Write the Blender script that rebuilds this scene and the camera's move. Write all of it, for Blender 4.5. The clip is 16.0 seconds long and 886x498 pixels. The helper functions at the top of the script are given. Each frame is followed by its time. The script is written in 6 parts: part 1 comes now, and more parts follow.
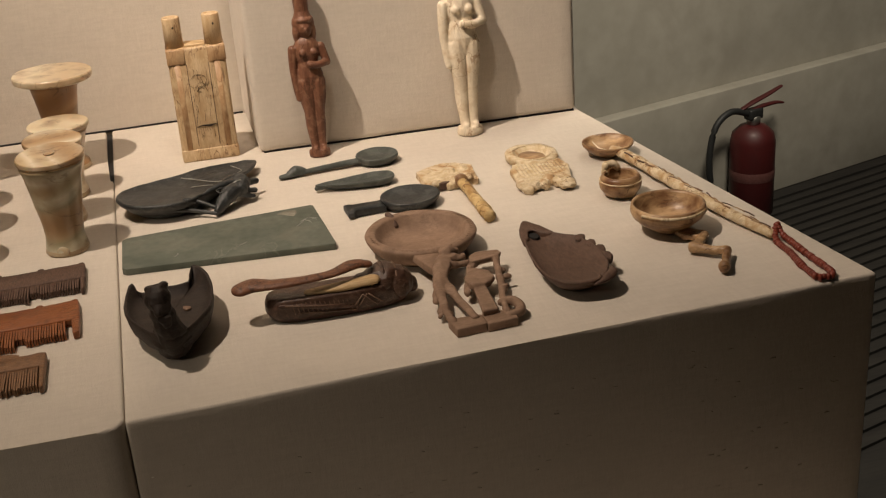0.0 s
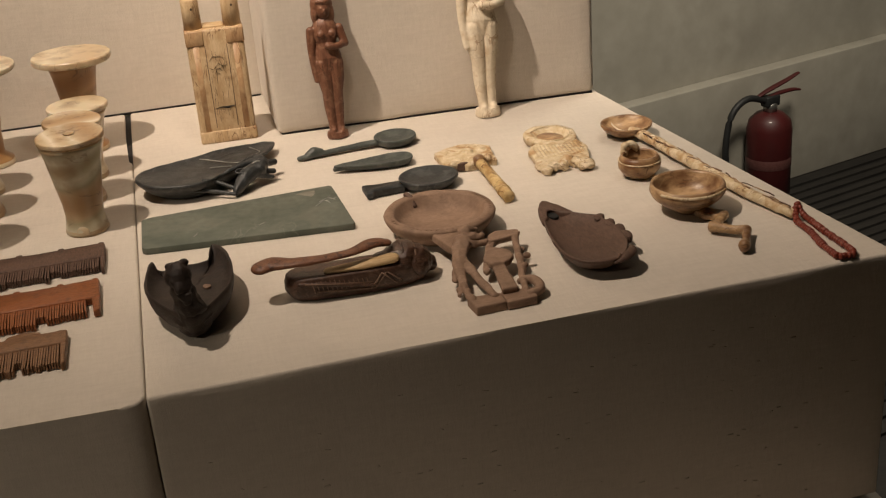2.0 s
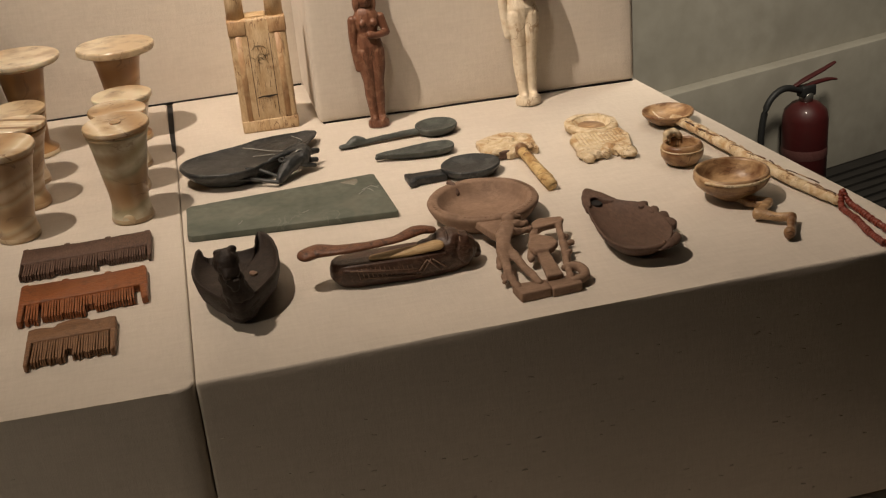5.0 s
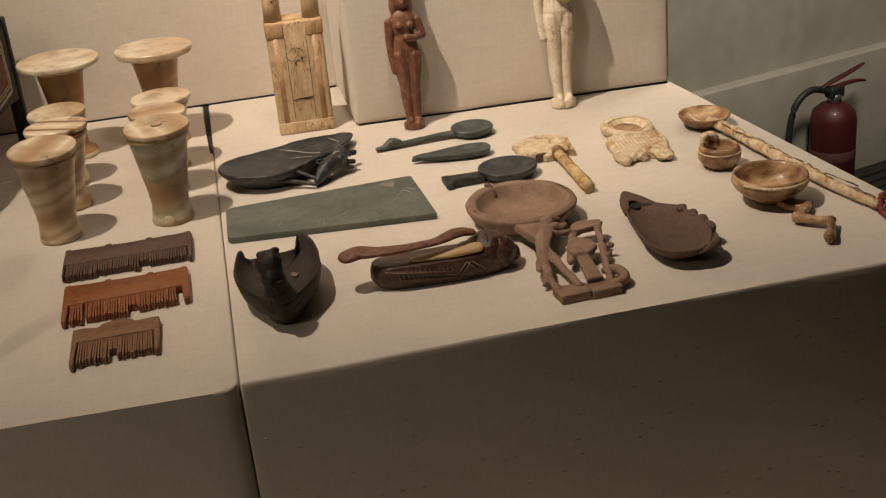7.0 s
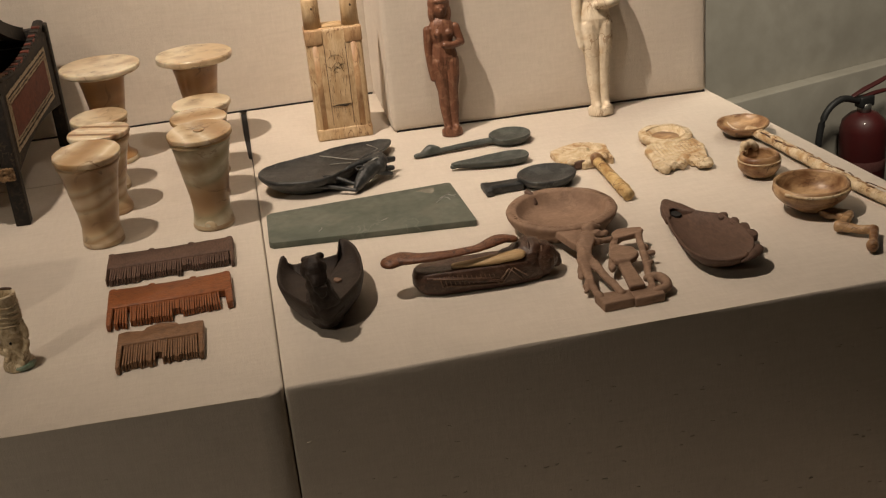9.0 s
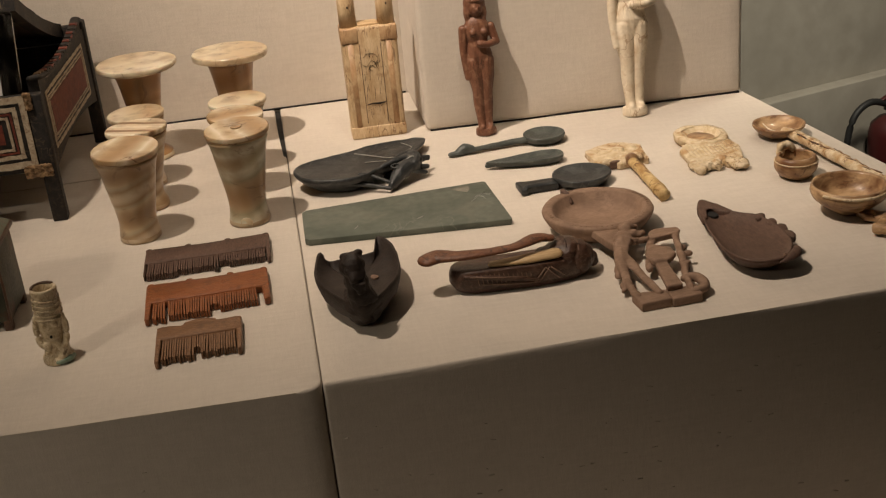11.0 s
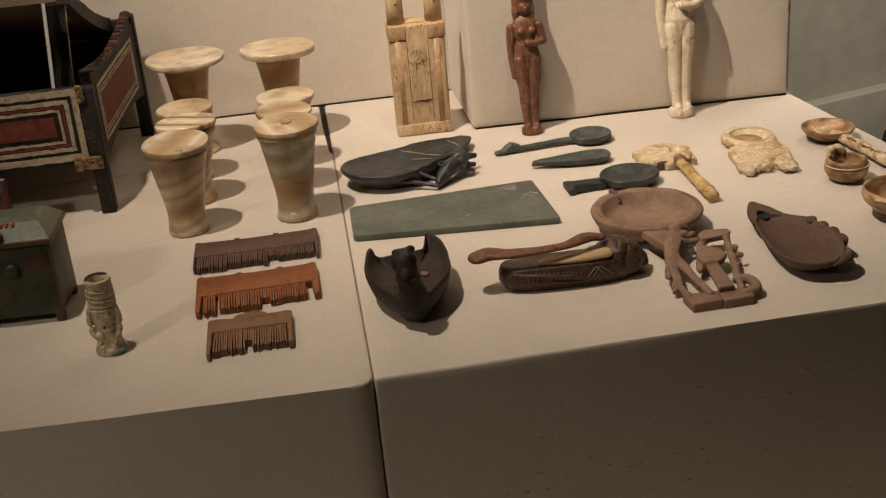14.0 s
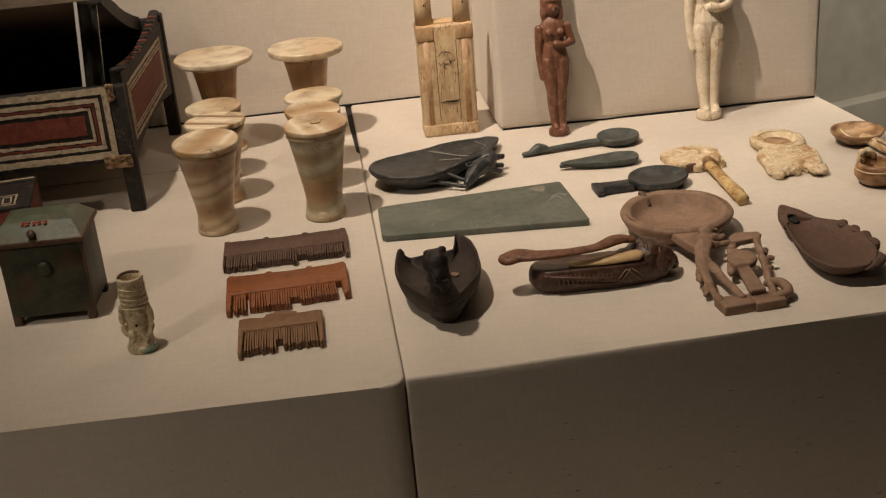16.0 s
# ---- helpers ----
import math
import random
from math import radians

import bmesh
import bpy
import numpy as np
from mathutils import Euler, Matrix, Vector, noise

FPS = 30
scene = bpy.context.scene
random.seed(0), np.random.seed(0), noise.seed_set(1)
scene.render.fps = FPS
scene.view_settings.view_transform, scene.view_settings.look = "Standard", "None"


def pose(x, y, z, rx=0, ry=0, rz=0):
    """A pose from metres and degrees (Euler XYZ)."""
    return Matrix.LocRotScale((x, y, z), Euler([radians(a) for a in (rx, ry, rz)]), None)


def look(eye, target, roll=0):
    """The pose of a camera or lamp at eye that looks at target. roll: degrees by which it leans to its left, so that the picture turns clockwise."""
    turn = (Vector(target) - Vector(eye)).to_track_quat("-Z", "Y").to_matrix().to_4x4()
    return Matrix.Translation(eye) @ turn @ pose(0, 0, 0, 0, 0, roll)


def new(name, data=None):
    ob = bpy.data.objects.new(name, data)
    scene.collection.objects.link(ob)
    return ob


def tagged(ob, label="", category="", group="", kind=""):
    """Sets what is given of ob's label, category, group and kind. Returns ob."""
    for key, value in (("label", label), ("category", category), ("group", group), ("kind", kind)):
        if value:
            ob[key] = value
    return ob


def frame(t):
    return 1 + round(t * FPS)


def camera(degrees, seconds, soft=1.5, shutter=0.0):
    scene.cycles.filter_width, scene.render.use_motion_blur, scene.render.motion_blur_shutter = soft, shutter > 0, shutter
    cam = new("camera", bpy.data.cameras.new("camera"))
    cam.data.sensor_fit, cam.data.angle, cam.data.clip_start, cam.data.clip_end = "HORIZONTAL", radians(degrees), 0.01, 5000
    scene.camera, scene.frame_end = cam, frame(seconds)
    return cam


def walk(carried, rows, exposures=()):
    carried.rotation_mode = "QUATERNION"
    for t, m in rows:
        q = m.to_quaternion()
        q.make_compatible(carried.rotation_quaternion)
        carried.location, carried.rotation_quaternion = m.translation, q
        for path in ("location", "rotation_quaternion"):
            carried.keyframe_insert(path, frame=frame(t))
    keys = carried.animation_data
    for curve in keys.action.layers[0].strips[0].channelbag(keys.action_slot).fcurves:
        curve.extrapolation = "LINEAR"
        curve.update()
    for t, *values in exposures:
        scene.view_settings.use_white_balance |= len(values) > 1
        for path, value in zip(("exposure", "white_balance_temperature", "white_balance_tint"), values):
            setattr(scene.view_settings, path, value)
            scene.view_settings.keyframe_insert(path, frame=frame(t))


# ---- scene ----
cam = camera(40.07, 16.0, soft=1.2)
# seconds, eye x, y, z, yaw, pitch, roll
PATH = [
    (0, 0.0494, -0.6565, 1.4925, -13.10, -23.89, -4.33),
    (0.5, 0.0464, -0.6587, 1.4918, -13.07, -23.90, -4.33),
    (1, 0.0453, -0.6588, 1.4896, -12.78, -23.96, -4.41),
    (1.5, 0.0455, -0.6585, 1.4876, -12.55, -24.08, -4.51),
    (2, 0.0448, -0.6584, 1.4857, -12.33, -24.31, -4.60),
    (2.5, 0.0431, -0.6589, 1.4847, -12.15, -24.40, -4.69),
    (3, 0.0411, -0.6590, 1.4840, -11.88, -24.50, -4.78),
    (3.5, 0.0394, -0.6611, 1.4861, -11.63, -24.62, -4.84),
    (4, 0.0378, -0.6597, 1.4846, -11.32, -24.58, -4.99),
    (6.5, 0.0256, -0.6613, 1.4873, -9.88, -24.55, -5.49),
    (7, 0.0217, -0.6610, 1.4889, -9.60, -24.46, -5.53),
    (7.5, 0.0182, -0.6610, 1.4891, -9.41, -24.33, -5.54),
    (8, 0.0135, -0.6612, 1.4904, -9.05, -24.20, -5.55),
    (8.5, 0.0103, -0.6613, 1.4908, -8.81, -24.10, -5.56),
    (9, 0.0079, -0.6619, 1.4911, -8.48, -24.02, -5.58),
    (11.5, -0.0064, -0.6622, 1.4912, -7.10, -23.86, -5.42),
    (12, -0.0097, -0.6617, 1.4904, -6.83, -23.81, -5.36),
    (12.5, -0.0120, -0.6618, 1.4904, -6.65, -23.79, -5.32),
    (13, -0.0153, -0.6613, 1.4911, -6.42, -23.82, -5.23),
    (13.5, -0.0182, -0.6615, 1.4915, -6.24, -23.81, -5.15),
    (14, -0.0197, -0.6612, 1.4914, -6.02, -23.79, -5.12),
    (14.5, -0.0224, -0.6610, 1.4917, -5.80, -23.77, -5.05),
    (15, -0.0247, -0.6606, 1.4924, -5.64, -23.78, -5.00),
    (15.5, -0.0278, -0.6602, 1.4932, -5.40, -23.78, -4.99),
    (16, -0.0304, -0.6601, 1.4932, -5.26, -23.74, -4.97),
]
walk(cam, [(t, pose(x, y, z, 90 + pitch, 0, yaw) @ pose(0, 0, 0, 0, 0, roll)) for t, x, y, z, yaw, pitch, roll in PATH])

# ---- world, lamps ----
world = bpy.data.worlds.new("world")
scene.world = world
world.use_nodes = True
world.node_tree.nodes["Background"].inputs[0].default_value = (0.9, 0.85, 0.75, 1)
world.node_tree.nodes["Background"].inputs[1].default_value = 0.008
TOP = 1.12      # top of the two cloth-covered plinths
DECK = 0.915    # floor of the showcase


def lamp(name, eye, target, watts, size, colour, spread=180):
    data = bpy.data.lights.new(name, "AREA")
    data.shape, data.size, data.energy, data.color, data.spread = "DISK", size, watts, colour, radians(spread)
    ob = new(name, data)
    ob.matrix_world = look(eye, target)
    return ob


WARM = (1.0, 0.82, 0.66)
lamp("case_spot", (-0.33, 0.04, 2.32), (0.39, 0.61, 1.31), 5.2, 0.035, WARM, 86)
lamp("case_spot", (0.16, 0.14, 1.90), (0.24, 0.59, 1.33), 0.54, 0.03, WARM, 90)
lamp("room_spot", (-1.60, -1.40, 2.72), (-0.52, -0.02, TOP - 0.05), 0.62, 0.06, (1.0, 0.84, 0.66), 34)
# Unseen fill lamp, added to brighten the plinth fronts and chest lid underside.
lamp("front_fill_light", (0.2, -3.6, 1.45), (0.1, 0.0, 1.1), 0.38, 0.9, (1.0, 0.80, 0.59), 150)
lamp("room_light", (1.2, 0.9, 2.9), (1.6, 2.4, 1.0), 46, 0.5, (1.0, 0.90, 0.74), 140)


# ---- materials ----
def material(name, dark, light, scale=40.0, stretch=(1, 1, 1), rough=0.6, bump=0.3, depth=0.0006, fine=6.0, contrast=0.35,
             stain=None, stain_amount=0.35, stain_scale=18.0, metal=0.0, subsurface=0.0, coat=0.0, grain=3.5, crack=None, crack_scale=60.0, crack_amount=0.7, crack_width=0.016):
    """Two colours mixed by a coarse and a fine noise, a stain with its own shape, relief from the fine noise."""
    m = bpy.data.materials.new(name)
    m.use_nodes = True
    n, l = m.node_tree.nodes, m.node_tree.links
    bsdf = n["Principled BSDF"]
    co = n.new("ShaderNodeTexCoord")
    mp = n.new("ShaderNodeMapping")
    mp.inputs["Scale"].default_value = stretch
    l.new(co.outputs["Object"], mp.inputs[0])

    def noise_node(s, detail=5.0, source=mp, distort=0.0):
        t = n.new("ShaderNodeTexNoise")
        t.inputs["Scale"].default_value, t.inputs["Detail"].default_value = s, detail
        t.inputs["Distortion"].default_value = distort
        l.new(source.outputs[0] if source is mp else source.outputs["Object"], t.inputs["Vector"])
        return t

    def ramp(t, a, b):
        r = n.new("ShaderNodeMapRange")
        r.inputs["From Min"].default_value, r.inputs["From Max"].default_value = a, b
        l.new(t.outputs["Fac"], r.inputs["Value"])
        return r

    def mix(fac, a, b):
        x = n.new("ShaderNodeMix")
        x.data_type = "RGBA"
        l.new(fac.outputs[0], x.inputs["Factor"])
        for value, socket in ((a, x.inputs[6]), (b, x.inputs[7])):
            if isinstance(value, tuple):
                socket.default_value = (*value, 1)
            else:
                l.new(value, socket)
        return x.outputs[2]

    scale, stain_scale = scale * grain, stain_scale * grain
    coarse, small = noise_node(scale, 6.0, mp, 0.4), noise_node(scale * fine, 4.0)
    colour = mix(ramp(coarse, 0.5 - contrast / 2, 0.5 + contrast / 2), dark, light)
    speck = n.new("ShaderNodeMath")
    speck.operation = "MULTIPLY"
    speck.inputs[1].default_value = 0.35
    l.new(ramp(small, 0.35, 0.75).outputs[0], speck.inputs[0])
    colour = mix(speck, colour, tuple(c * 0.72 for c in dark))
    if stain:
        sm = n.new("ShaderNodeMath")
        sm.operation = "MULTIPLY"
        sm.inputs[1].default_value = stain_amount
        l.new(ramp(noise_node(stain_scale, 7.0, co, 0.8), 0.52, 0.68).outputs[0], sm.inputs[0])
        colour = mix(sm, colour, stain)
    ridge = None
    if crack:
        # thin dark lines where a wandering noise crosses its middle value, broken up by the coarse noise
        line = noise_node(crack_scale * grain, 3.0, mp, 0.6)
        off = n.new("ShaderNodeMath")
        off.operation = "COMPARE"
        off.inputs[1].default_value, off.inputs[2].default_value = 0.5, crack_width
        l.new(line.outputs["Fac"], off.inputs[0])
        gate = ramp(noise_node(crack_scale * 0.45 * grain, 2.0, co), 0.46, 0.60)
        ridge = n.new("ShaderNodeMath")
        ridge.operation = "MULTIPLY"
        l.new(off.outputs[0], ridge.inputs[0])
        l.new(gate.outputs[0], ridge.inputs[1])
        weak = n.new("ShaderNodeMath")
        weak.operation = "MULTIPLY"
        weak.inputs[1].default_value = crack_amount
        l.new(ridge.outputs[0], weak.inputs[0])
        colour = mix(weak, colour, crack)
    l.new(colour, bsdf.inputs["Base Color"])
    rr = n.new("ShaderNodeMapRange")
    rr.inputs["To Min"].default_value, rr.inputs["To Max"].default_value = max(rough - 0.1, 0.03), min(rough + 0.12, 1)
    l.new(small.outputs["Fac"], rr.inputs["Value"])
    l.new(rr.outputs[0], bsdf.inputs["Roughness"])
    bsdf.inputs["Metallic"].default_value = metal
    bsdf.inputs["Coat Weight"].default_value = coat
    bsdf.inputs["Specular IOR Level"].default_value = 0.4
    if subsurface:
        bsdf.inputs["Subsurface Weight"].default_value = subsurface
        bsdf.inputs["Subsurface Radius"].default_value = (0.012, 0.007, 0.004)
        bsdf.inputs["Subsurface Scale"].default_value = 0.5
    add = n.new("ShaderNodeMath")
    l.new(coarse.outputs["Fac"], add.inputs[0])
    l.new(small.outputs["Fac"], add.inputs[1])
    bp = n.new("ShaderNodeBump")
    bp.inputs["Strength"].default_value, bp.inputs["Distance"].default_value = bump, depth
    l.new(add.outputs[0], bp.inputs["Height"])
    l.new(bp.outputs[0], bsdf.inputs["Normal"])
    return m


def linen_material(name, dark, light):
    """Plain-woven cloth: threads both ways, thicker slubs, faint soiling."""
    m = bpy.data.materials.new(name)
    m.use_nodes = True
    n, l = m.node_tree.nodes, m.node_tree.links
    bsdf = n["Principled BSDF"]
    co = n.new("ShaderNodeTexCoord")
    height = None
    tones = []
    for stretch, s, w in (((1, 14, 14), 170, 1.0), ((14, 1, 1.2), 170, 1.0), ((12, 12, 1), 150, 0.8), ((1.5, 8, 8), 42, 1.6), ((8, 1.5, 2), 42, 1.2)):
        mp = n.new("ShaderNodeMapping")
        mp.inputs["Scale"].default_value = stretch
        l.new(co.outputs["Object"], mp.inputs[0])
        t = n.new("ShaderNodeTexNoise")
        t.inputs["Scale"].default_value, t.inputs["Detail"].default_value = s, 2.0
        l.new(mp.outputs[0], t.inputs["Vector"])
        k = n.new("ShaderNodeMath")
        k.operation = "MULTIPLY"
        k.inputs[1].default_value = w
        l.new(t.outputs["Fac"], k.inputs[0])
        tones.append(t)
        if height is None:
            height = k
        else:
            a = n.new("ShaderNodeMath")
            l.new(height.outputs[0], a.inputs[0])
            l.new(k.outputs[0], a.inputs[1])
            height = a
    r = n.new("ShaderNodeMapRange")
    r.inputs["From Min"].default_value, r.inputs["From Max"].default_value = 2.2, 3.4
    l.new(height.outputs[0], r.inputs["Value"])
    x = n.new("ShaderNodeMix")
    x.data_type = "RGBA"
    l.new(r.outputs[0], x.inputs["Factor"])
    x.inputs[6].default_value, x.inputs[7].default_value = (*dark, 1), (*light, 1)
    soil = n.new("ShaderNodeTexNoise")
    soil.inputs["Scale"].default_value, soil.inputs["Detail"].default_value = 9, 6
    l.new(co.outputs["Object"], soil.inputs["Vector"])
    sr = n.new("ShaderNodeMapRange")
    sr.inputs["From Min"].default_value, sr.inputs["From Max"].default_value, sr.inputs["To Max"].default_value = 0.4, 0.75, 0.3
    l.new(soil.outputs["Fac"], sr.inputs["Value"])
    y = n.new("ShaderNodeMix")
    y.data_type = "RGBA"
    l.new(sr.outputs[0], y.inputs["Factor"])
    l.new(x.outputs[2], y.inputs[6])
    y.inputs[7].default_value = (*[c * 0.8 for c in dark], 1)
    l.new(y.outputs[2], bsdf.inputs["Base Color"])
    bsdf.inputs["Roughness"].default_value = 0.92
    bsdf.inputs["Specular IOR Level"].default_value = 0.15
    bsdf.inputs["Sheen Weight"].default_value = 0.1
    bp = n.new("ShaderNodeBump")
    bp.inputs["Strength"].default_value, bp.inputs["Distance"].default_value = 0.26, 0.0006
    l.new(height.outputs[0], bp.inputs["Height"])
    l.new(bp.outputs[0], bsdf.inputs["Normal"])
    return m


linen = linen_material("linen", (0.565, 0.508, 0.434), (0.628, 0.568, 0.490))
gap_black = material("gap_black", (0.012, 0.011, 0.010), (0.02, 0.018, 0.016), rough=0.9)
slate = material("green_slate", (0.076, 0.092, 0.072), (0.134, 0.150, 0.122), 7, rough=0.5, bump=0.3, stain=(0.165, 0.165, 0.13), stain_amount=0.4, stain_scale=9, crack=(0.20, 0.21, 0.175), crack_scale=10, crack_amount=0.35, crack_width=0.008)
schist = material("dark_schist", (0.018, 0.020, 0.021), (0.040, 0.043, 0.043), 45, rough=0.42, bump=0.25, stain=(0.11, 0.115, 0.11), stain_amount=0.4, stain_scale=30, crack=(0.13, 0.135, 0.13), crack_scale=12, crack_amount=0.35, crack_width=0.007)
green_stone = material("green_stone", (0.040, 0.047, 0.042), (0.076, 0.085, 0.078), 30, rough=0.45, bump=0.25, stain=(0.14, 0.15, 0.13), stain_amount=0.3, stain_scale=35)
chip_stone = material("chipped_slate", (0.17, 0.16, 0.125), (0.25, 0.235, 0.19), 40, rough=0.8)
vein = material("pale_vein", (0.24, 0.24, 0.22), (0.34, 0.34, 0.31), 60, rough=0.6)


def alabaster_material(name, stops, rough, turn=(0.16, 0.22, 0.0), bands=8.0):
    """Layered translucent stone; the layers lie differently in each vessel."""
    m = bpy.data.materials.new(name)
    m.use_nodes = True
    n, l = m.node_tree.nodes, m.node_tree.links
    bsdf = n["Principled BSDF"]
    co, info = n.new("ShaderNodeTexCoord"), n.new("ShaderNodeObjectInfo")
    shift = n.new("ShaderNodeVectorMath")
    shift.operation = "MULTIPLY_ADD"
    l.new(info.outputs["Random"], shift.inputs[0])
    shift.inputs[1].default_value = (0.7, 1.1, 0.9)
    l.new(co.outputs["Object"], shift.inputs[2])
    tilt = n.new("ShaderNodeMapping")
    tilt.inputs["Rotation"].default_value = turn
    l.new(shift.outputs[0], tilt.inputs[0])
    wave = n.new("ShaderNodeTexWave")
    wave.bands_direction = "Z"
    for key, value in (("Scale", bands), ("Distortion", 1.1), ("Detail", 3.0), ("Detail Scale", 1.6), ("Detail Roughness", 0.6)):
        wave.inputs[key].default_value = value
    l.new(tilt.outputs[0], wave.inputs["Vector"])
    ramp = n.new("ShaderNodeValToRGB")
    el = ramp.color_ramp.elements
    el[0].position, el[0].color = stops[0][0], (*stops[0][1], 1)
    el[1].position, el[1].color = stops[-1][0], (*stops[-1][1], 1)
    for p, c in stops[1:-1]:
        el.new(p).color = (*c, 1)
    l.new(wave.outputs["Fac"], ramp.inputs[0])
    dirt = n.new("ShaderNodeTexNoise")
    dirt.inputs["Scale"].default_value, dirt.inputs["Detail"].default_value = 46, 10
    l.new(shift.outputs[0], dirt.inputs["Vector"])
    dr = n.new("ShaderNodeMapRange")
    dr.inputs["From Min"].default_value, dr.inputs["From Max"].default_value, dr.inputs["To Max"].default_value = 0.45, 0.66, 0.62
    l.new(dirt.outputs["Fac"], dr.inputs["Value"])
    mix = n.new("ShaderNodeMix")
    mix.data_type = "RGBA"
    l.new(dr.outputs[0], mix.inputs["Factor"])
    l.new(ramp.outputs[0], mix.inputs[6])
    mix.inputs[7].default_value = (0.24, 0.15, 0.075, 1)
    vein_noise = n.new("ShaderNodeTexNoise")
    vein_noise.inputs["Scale"].default_value, vein_noise.inputs["Detail"].default_value, vein_noise.inputs["Distortion"].default_value = 26, 4, 0.9
    l.new(tilt.outputs[0], vein_noise.inputs["Vector"])
    thin = n.new("ShaderNodeMath")
    thin.operation = "COMPARE"
    thin.inputs[1].default_value, thin.inputs[2].default_value = 0.5, 0.011
    l.new(vein_noise.outputs["Fac"], thin.inputs[0])
    weak = n.new("ShaderNodeMath")
    weak.operation = "MULTIPLY"
    l.new(thin.outputs[0], weak.inputs[0])
    l.new(dr.outputs[0], weak.inputs[1])
    lines = n.new("ShaderNodeMix")
    lines.data_type = "RGBA"
    l.new(weak.outputs[0], lines.inputs["Factor"])
    l.new(mix.outputs[2], lines.inputs[6])
    lines.inputs[7].default_value = (0.10, 0.05, 0.022, 1)
    l.new(lines.outputs[2], bsdf.inputs["Base Color"])
    bsdf.inputs["Roughness"].default_value, bsdf.inputs["Coat Weight"].default_value = rough, 0.12
    bsdf.inputs["Subsurface Weight"].default_value, bsdf.inputs["Subsurface Scale"].default_value = 0.2, 0.4
    bsdf.inputs["Subsurface Radius"].default_value = (0.012, 0.007, 0.004)
    bp = n.new("ShaderNodeBump")
    bp.inputs["Strength"].default_value, bp.inputs["Distance"].default_value = 0.12, 0.0004
    l.new(dirt.outputs["Fac"], bp.inputs["Height"])
    l.new(bp.outputs[0], bsdf.inputs["Normal"])
    return m


alabaster = alabaster_material("alabaster", ((0.0, (0.31, 0.195, 0.098)), (0.22, (0.39, 0.265, 0.145)), (0.45, (0.48, 0.36, 0.22)), (0.62, (0.42, 0.34, 0.22)), (0.8, (0.35, 0.235, 0.125)), (1.0, (0.56, 0.45, 0.31))), 0.3)
alabaster_pale = alabaster_material("alabaster_pale", ((0.0, (0.52, 0.40, 0.25)), (0.2, (0.60, 0.49, 0.33)), (0.5, (0.69, 0.60, 0.44)), (0.8, (0.63, 0.53, 0.37)), (1.0, (0.73, 0.66, 0.51))), 0.28)
alabaster_amber = alabaster_material("alabaster_amber", ((0.0, (0.30, 0.155, 0.060)), (0.4, (0.44, 0.26, 0.115)), (0.7, (0.36, 0.20, 0.085)), (1.0, (0.52, 0.36, 0.19))), 0.3, (0.1, 0.3, 0.0), 6.0)
alabaster_green = alabaster_material("alabaster_green", ((0.0, (0.30, 0.18, 0.085)), (0.25, (0.36, 0.25, 0.14)), (0.45, (0.30, 0.26, 0.16)), (0.65, (0.46, 0.42, 0.30)), (0.85, (0.56, 0.52, 0.39)), (1.0, (0.36, 0.30, 0.18))), 0.3, (0.2, 0.25, 0.0), 5.5)
alabaster_lid = alabaster_material("alabaster_lid", ((0.0, (0.37, 0.235, 0.115)), (0.3, (0.46, 0.33, 0.19)), (0.55, (0.53, 0.42, 0.27)), (0.8, (0.68, 0.58, 0.43)), (1.0, (0.50, 0.385, 0.24))), 0.18, (1.2, 0.25, 0.3), 7.0)
alabaster_striped = alabaster_material("alabaster_striped", ((0.0, (0.22, 0.12, 0.06)), (0.18, (0.50, 0.36, 0.21)), (0.4, (0.74, 0.63, 0.46)), (0.8, (0.66, 0.53, 0.36)), (1.0, (0.80, 0.71, 0.55))), 0.28, (1.25, 0.2, 0.45), 15.0)
boxwood = material("pale_wood", (0.46, 0.305, 0.155), (0.68, 0.53, 0.335), 22, (2.2, 2.2, 0.6), rough=0.5, bump=0.4, contrast=0.5, stain=(0.30, 0.155, 0.065), stain_amount=0.45, stain_scale=16, crack=(0.14, 0.06, 0.022), crack_scale=20, crack_amount=0.7)
boxwood_red = material("reddened_wood", (0.34, 0.185, 0.085), (0.56, 0.375, 0.205), 24, (2.0, 2.0, 0.6), rough=0.45, bump=0.4, contrast=0.5, stain=(0.62, 0.47, 0.28), stain_amount=0.5, stain_scale=14, crack=(0.12, 0.05, 0.02), crack_scale=18, crack_amount=0.6)
ink = material("black_ink", (0.02, 0.015, 0.01), (0.05, 0.035, 0.02), 80, rough=0.8)
red_wood = material("red_wood", (0.115, 0.047, 0.026), (0.215, 0.098, 0.056), 26, (2, 2, 0.6), rough=0.42, bump=0.3, stain=(0.32, 0.18, 0.11), stain_amount=0.4, stain_scale=45, crack=(0.04, 0.014, 0.008), crack_scale=22, crack_amount=0.6)
ivory = material("ivory", (0.60, 0.50, 0.36), (0.76, 0.68, 0.54), 24, (1, 1, 0.6), rough=0.4, bump=0.3, stain=(0.42, 0.27, 0.13), stain_amount=0.45, stain_scale=22, crack=(0.22, 0.11, 0.04), crack_scale=20, crack_amount=0.6, crack_width=0.012)
ivory_brown = material("stained_ivory", (0.135, 0.055, 0.020), (0.54, 0.36, 0.19), 9, (1, 2.0, 2.6), rough=0.38, bump=0.4, contrast=0.30, stain=(0.12, 0.046, 0.016), stain_amount=0.8, stain_scale=12, coat=0.15, crack=(0.06, 0.024, 0.010), crack_scale=12, crack_amount=0.75, crack_width=0.012)
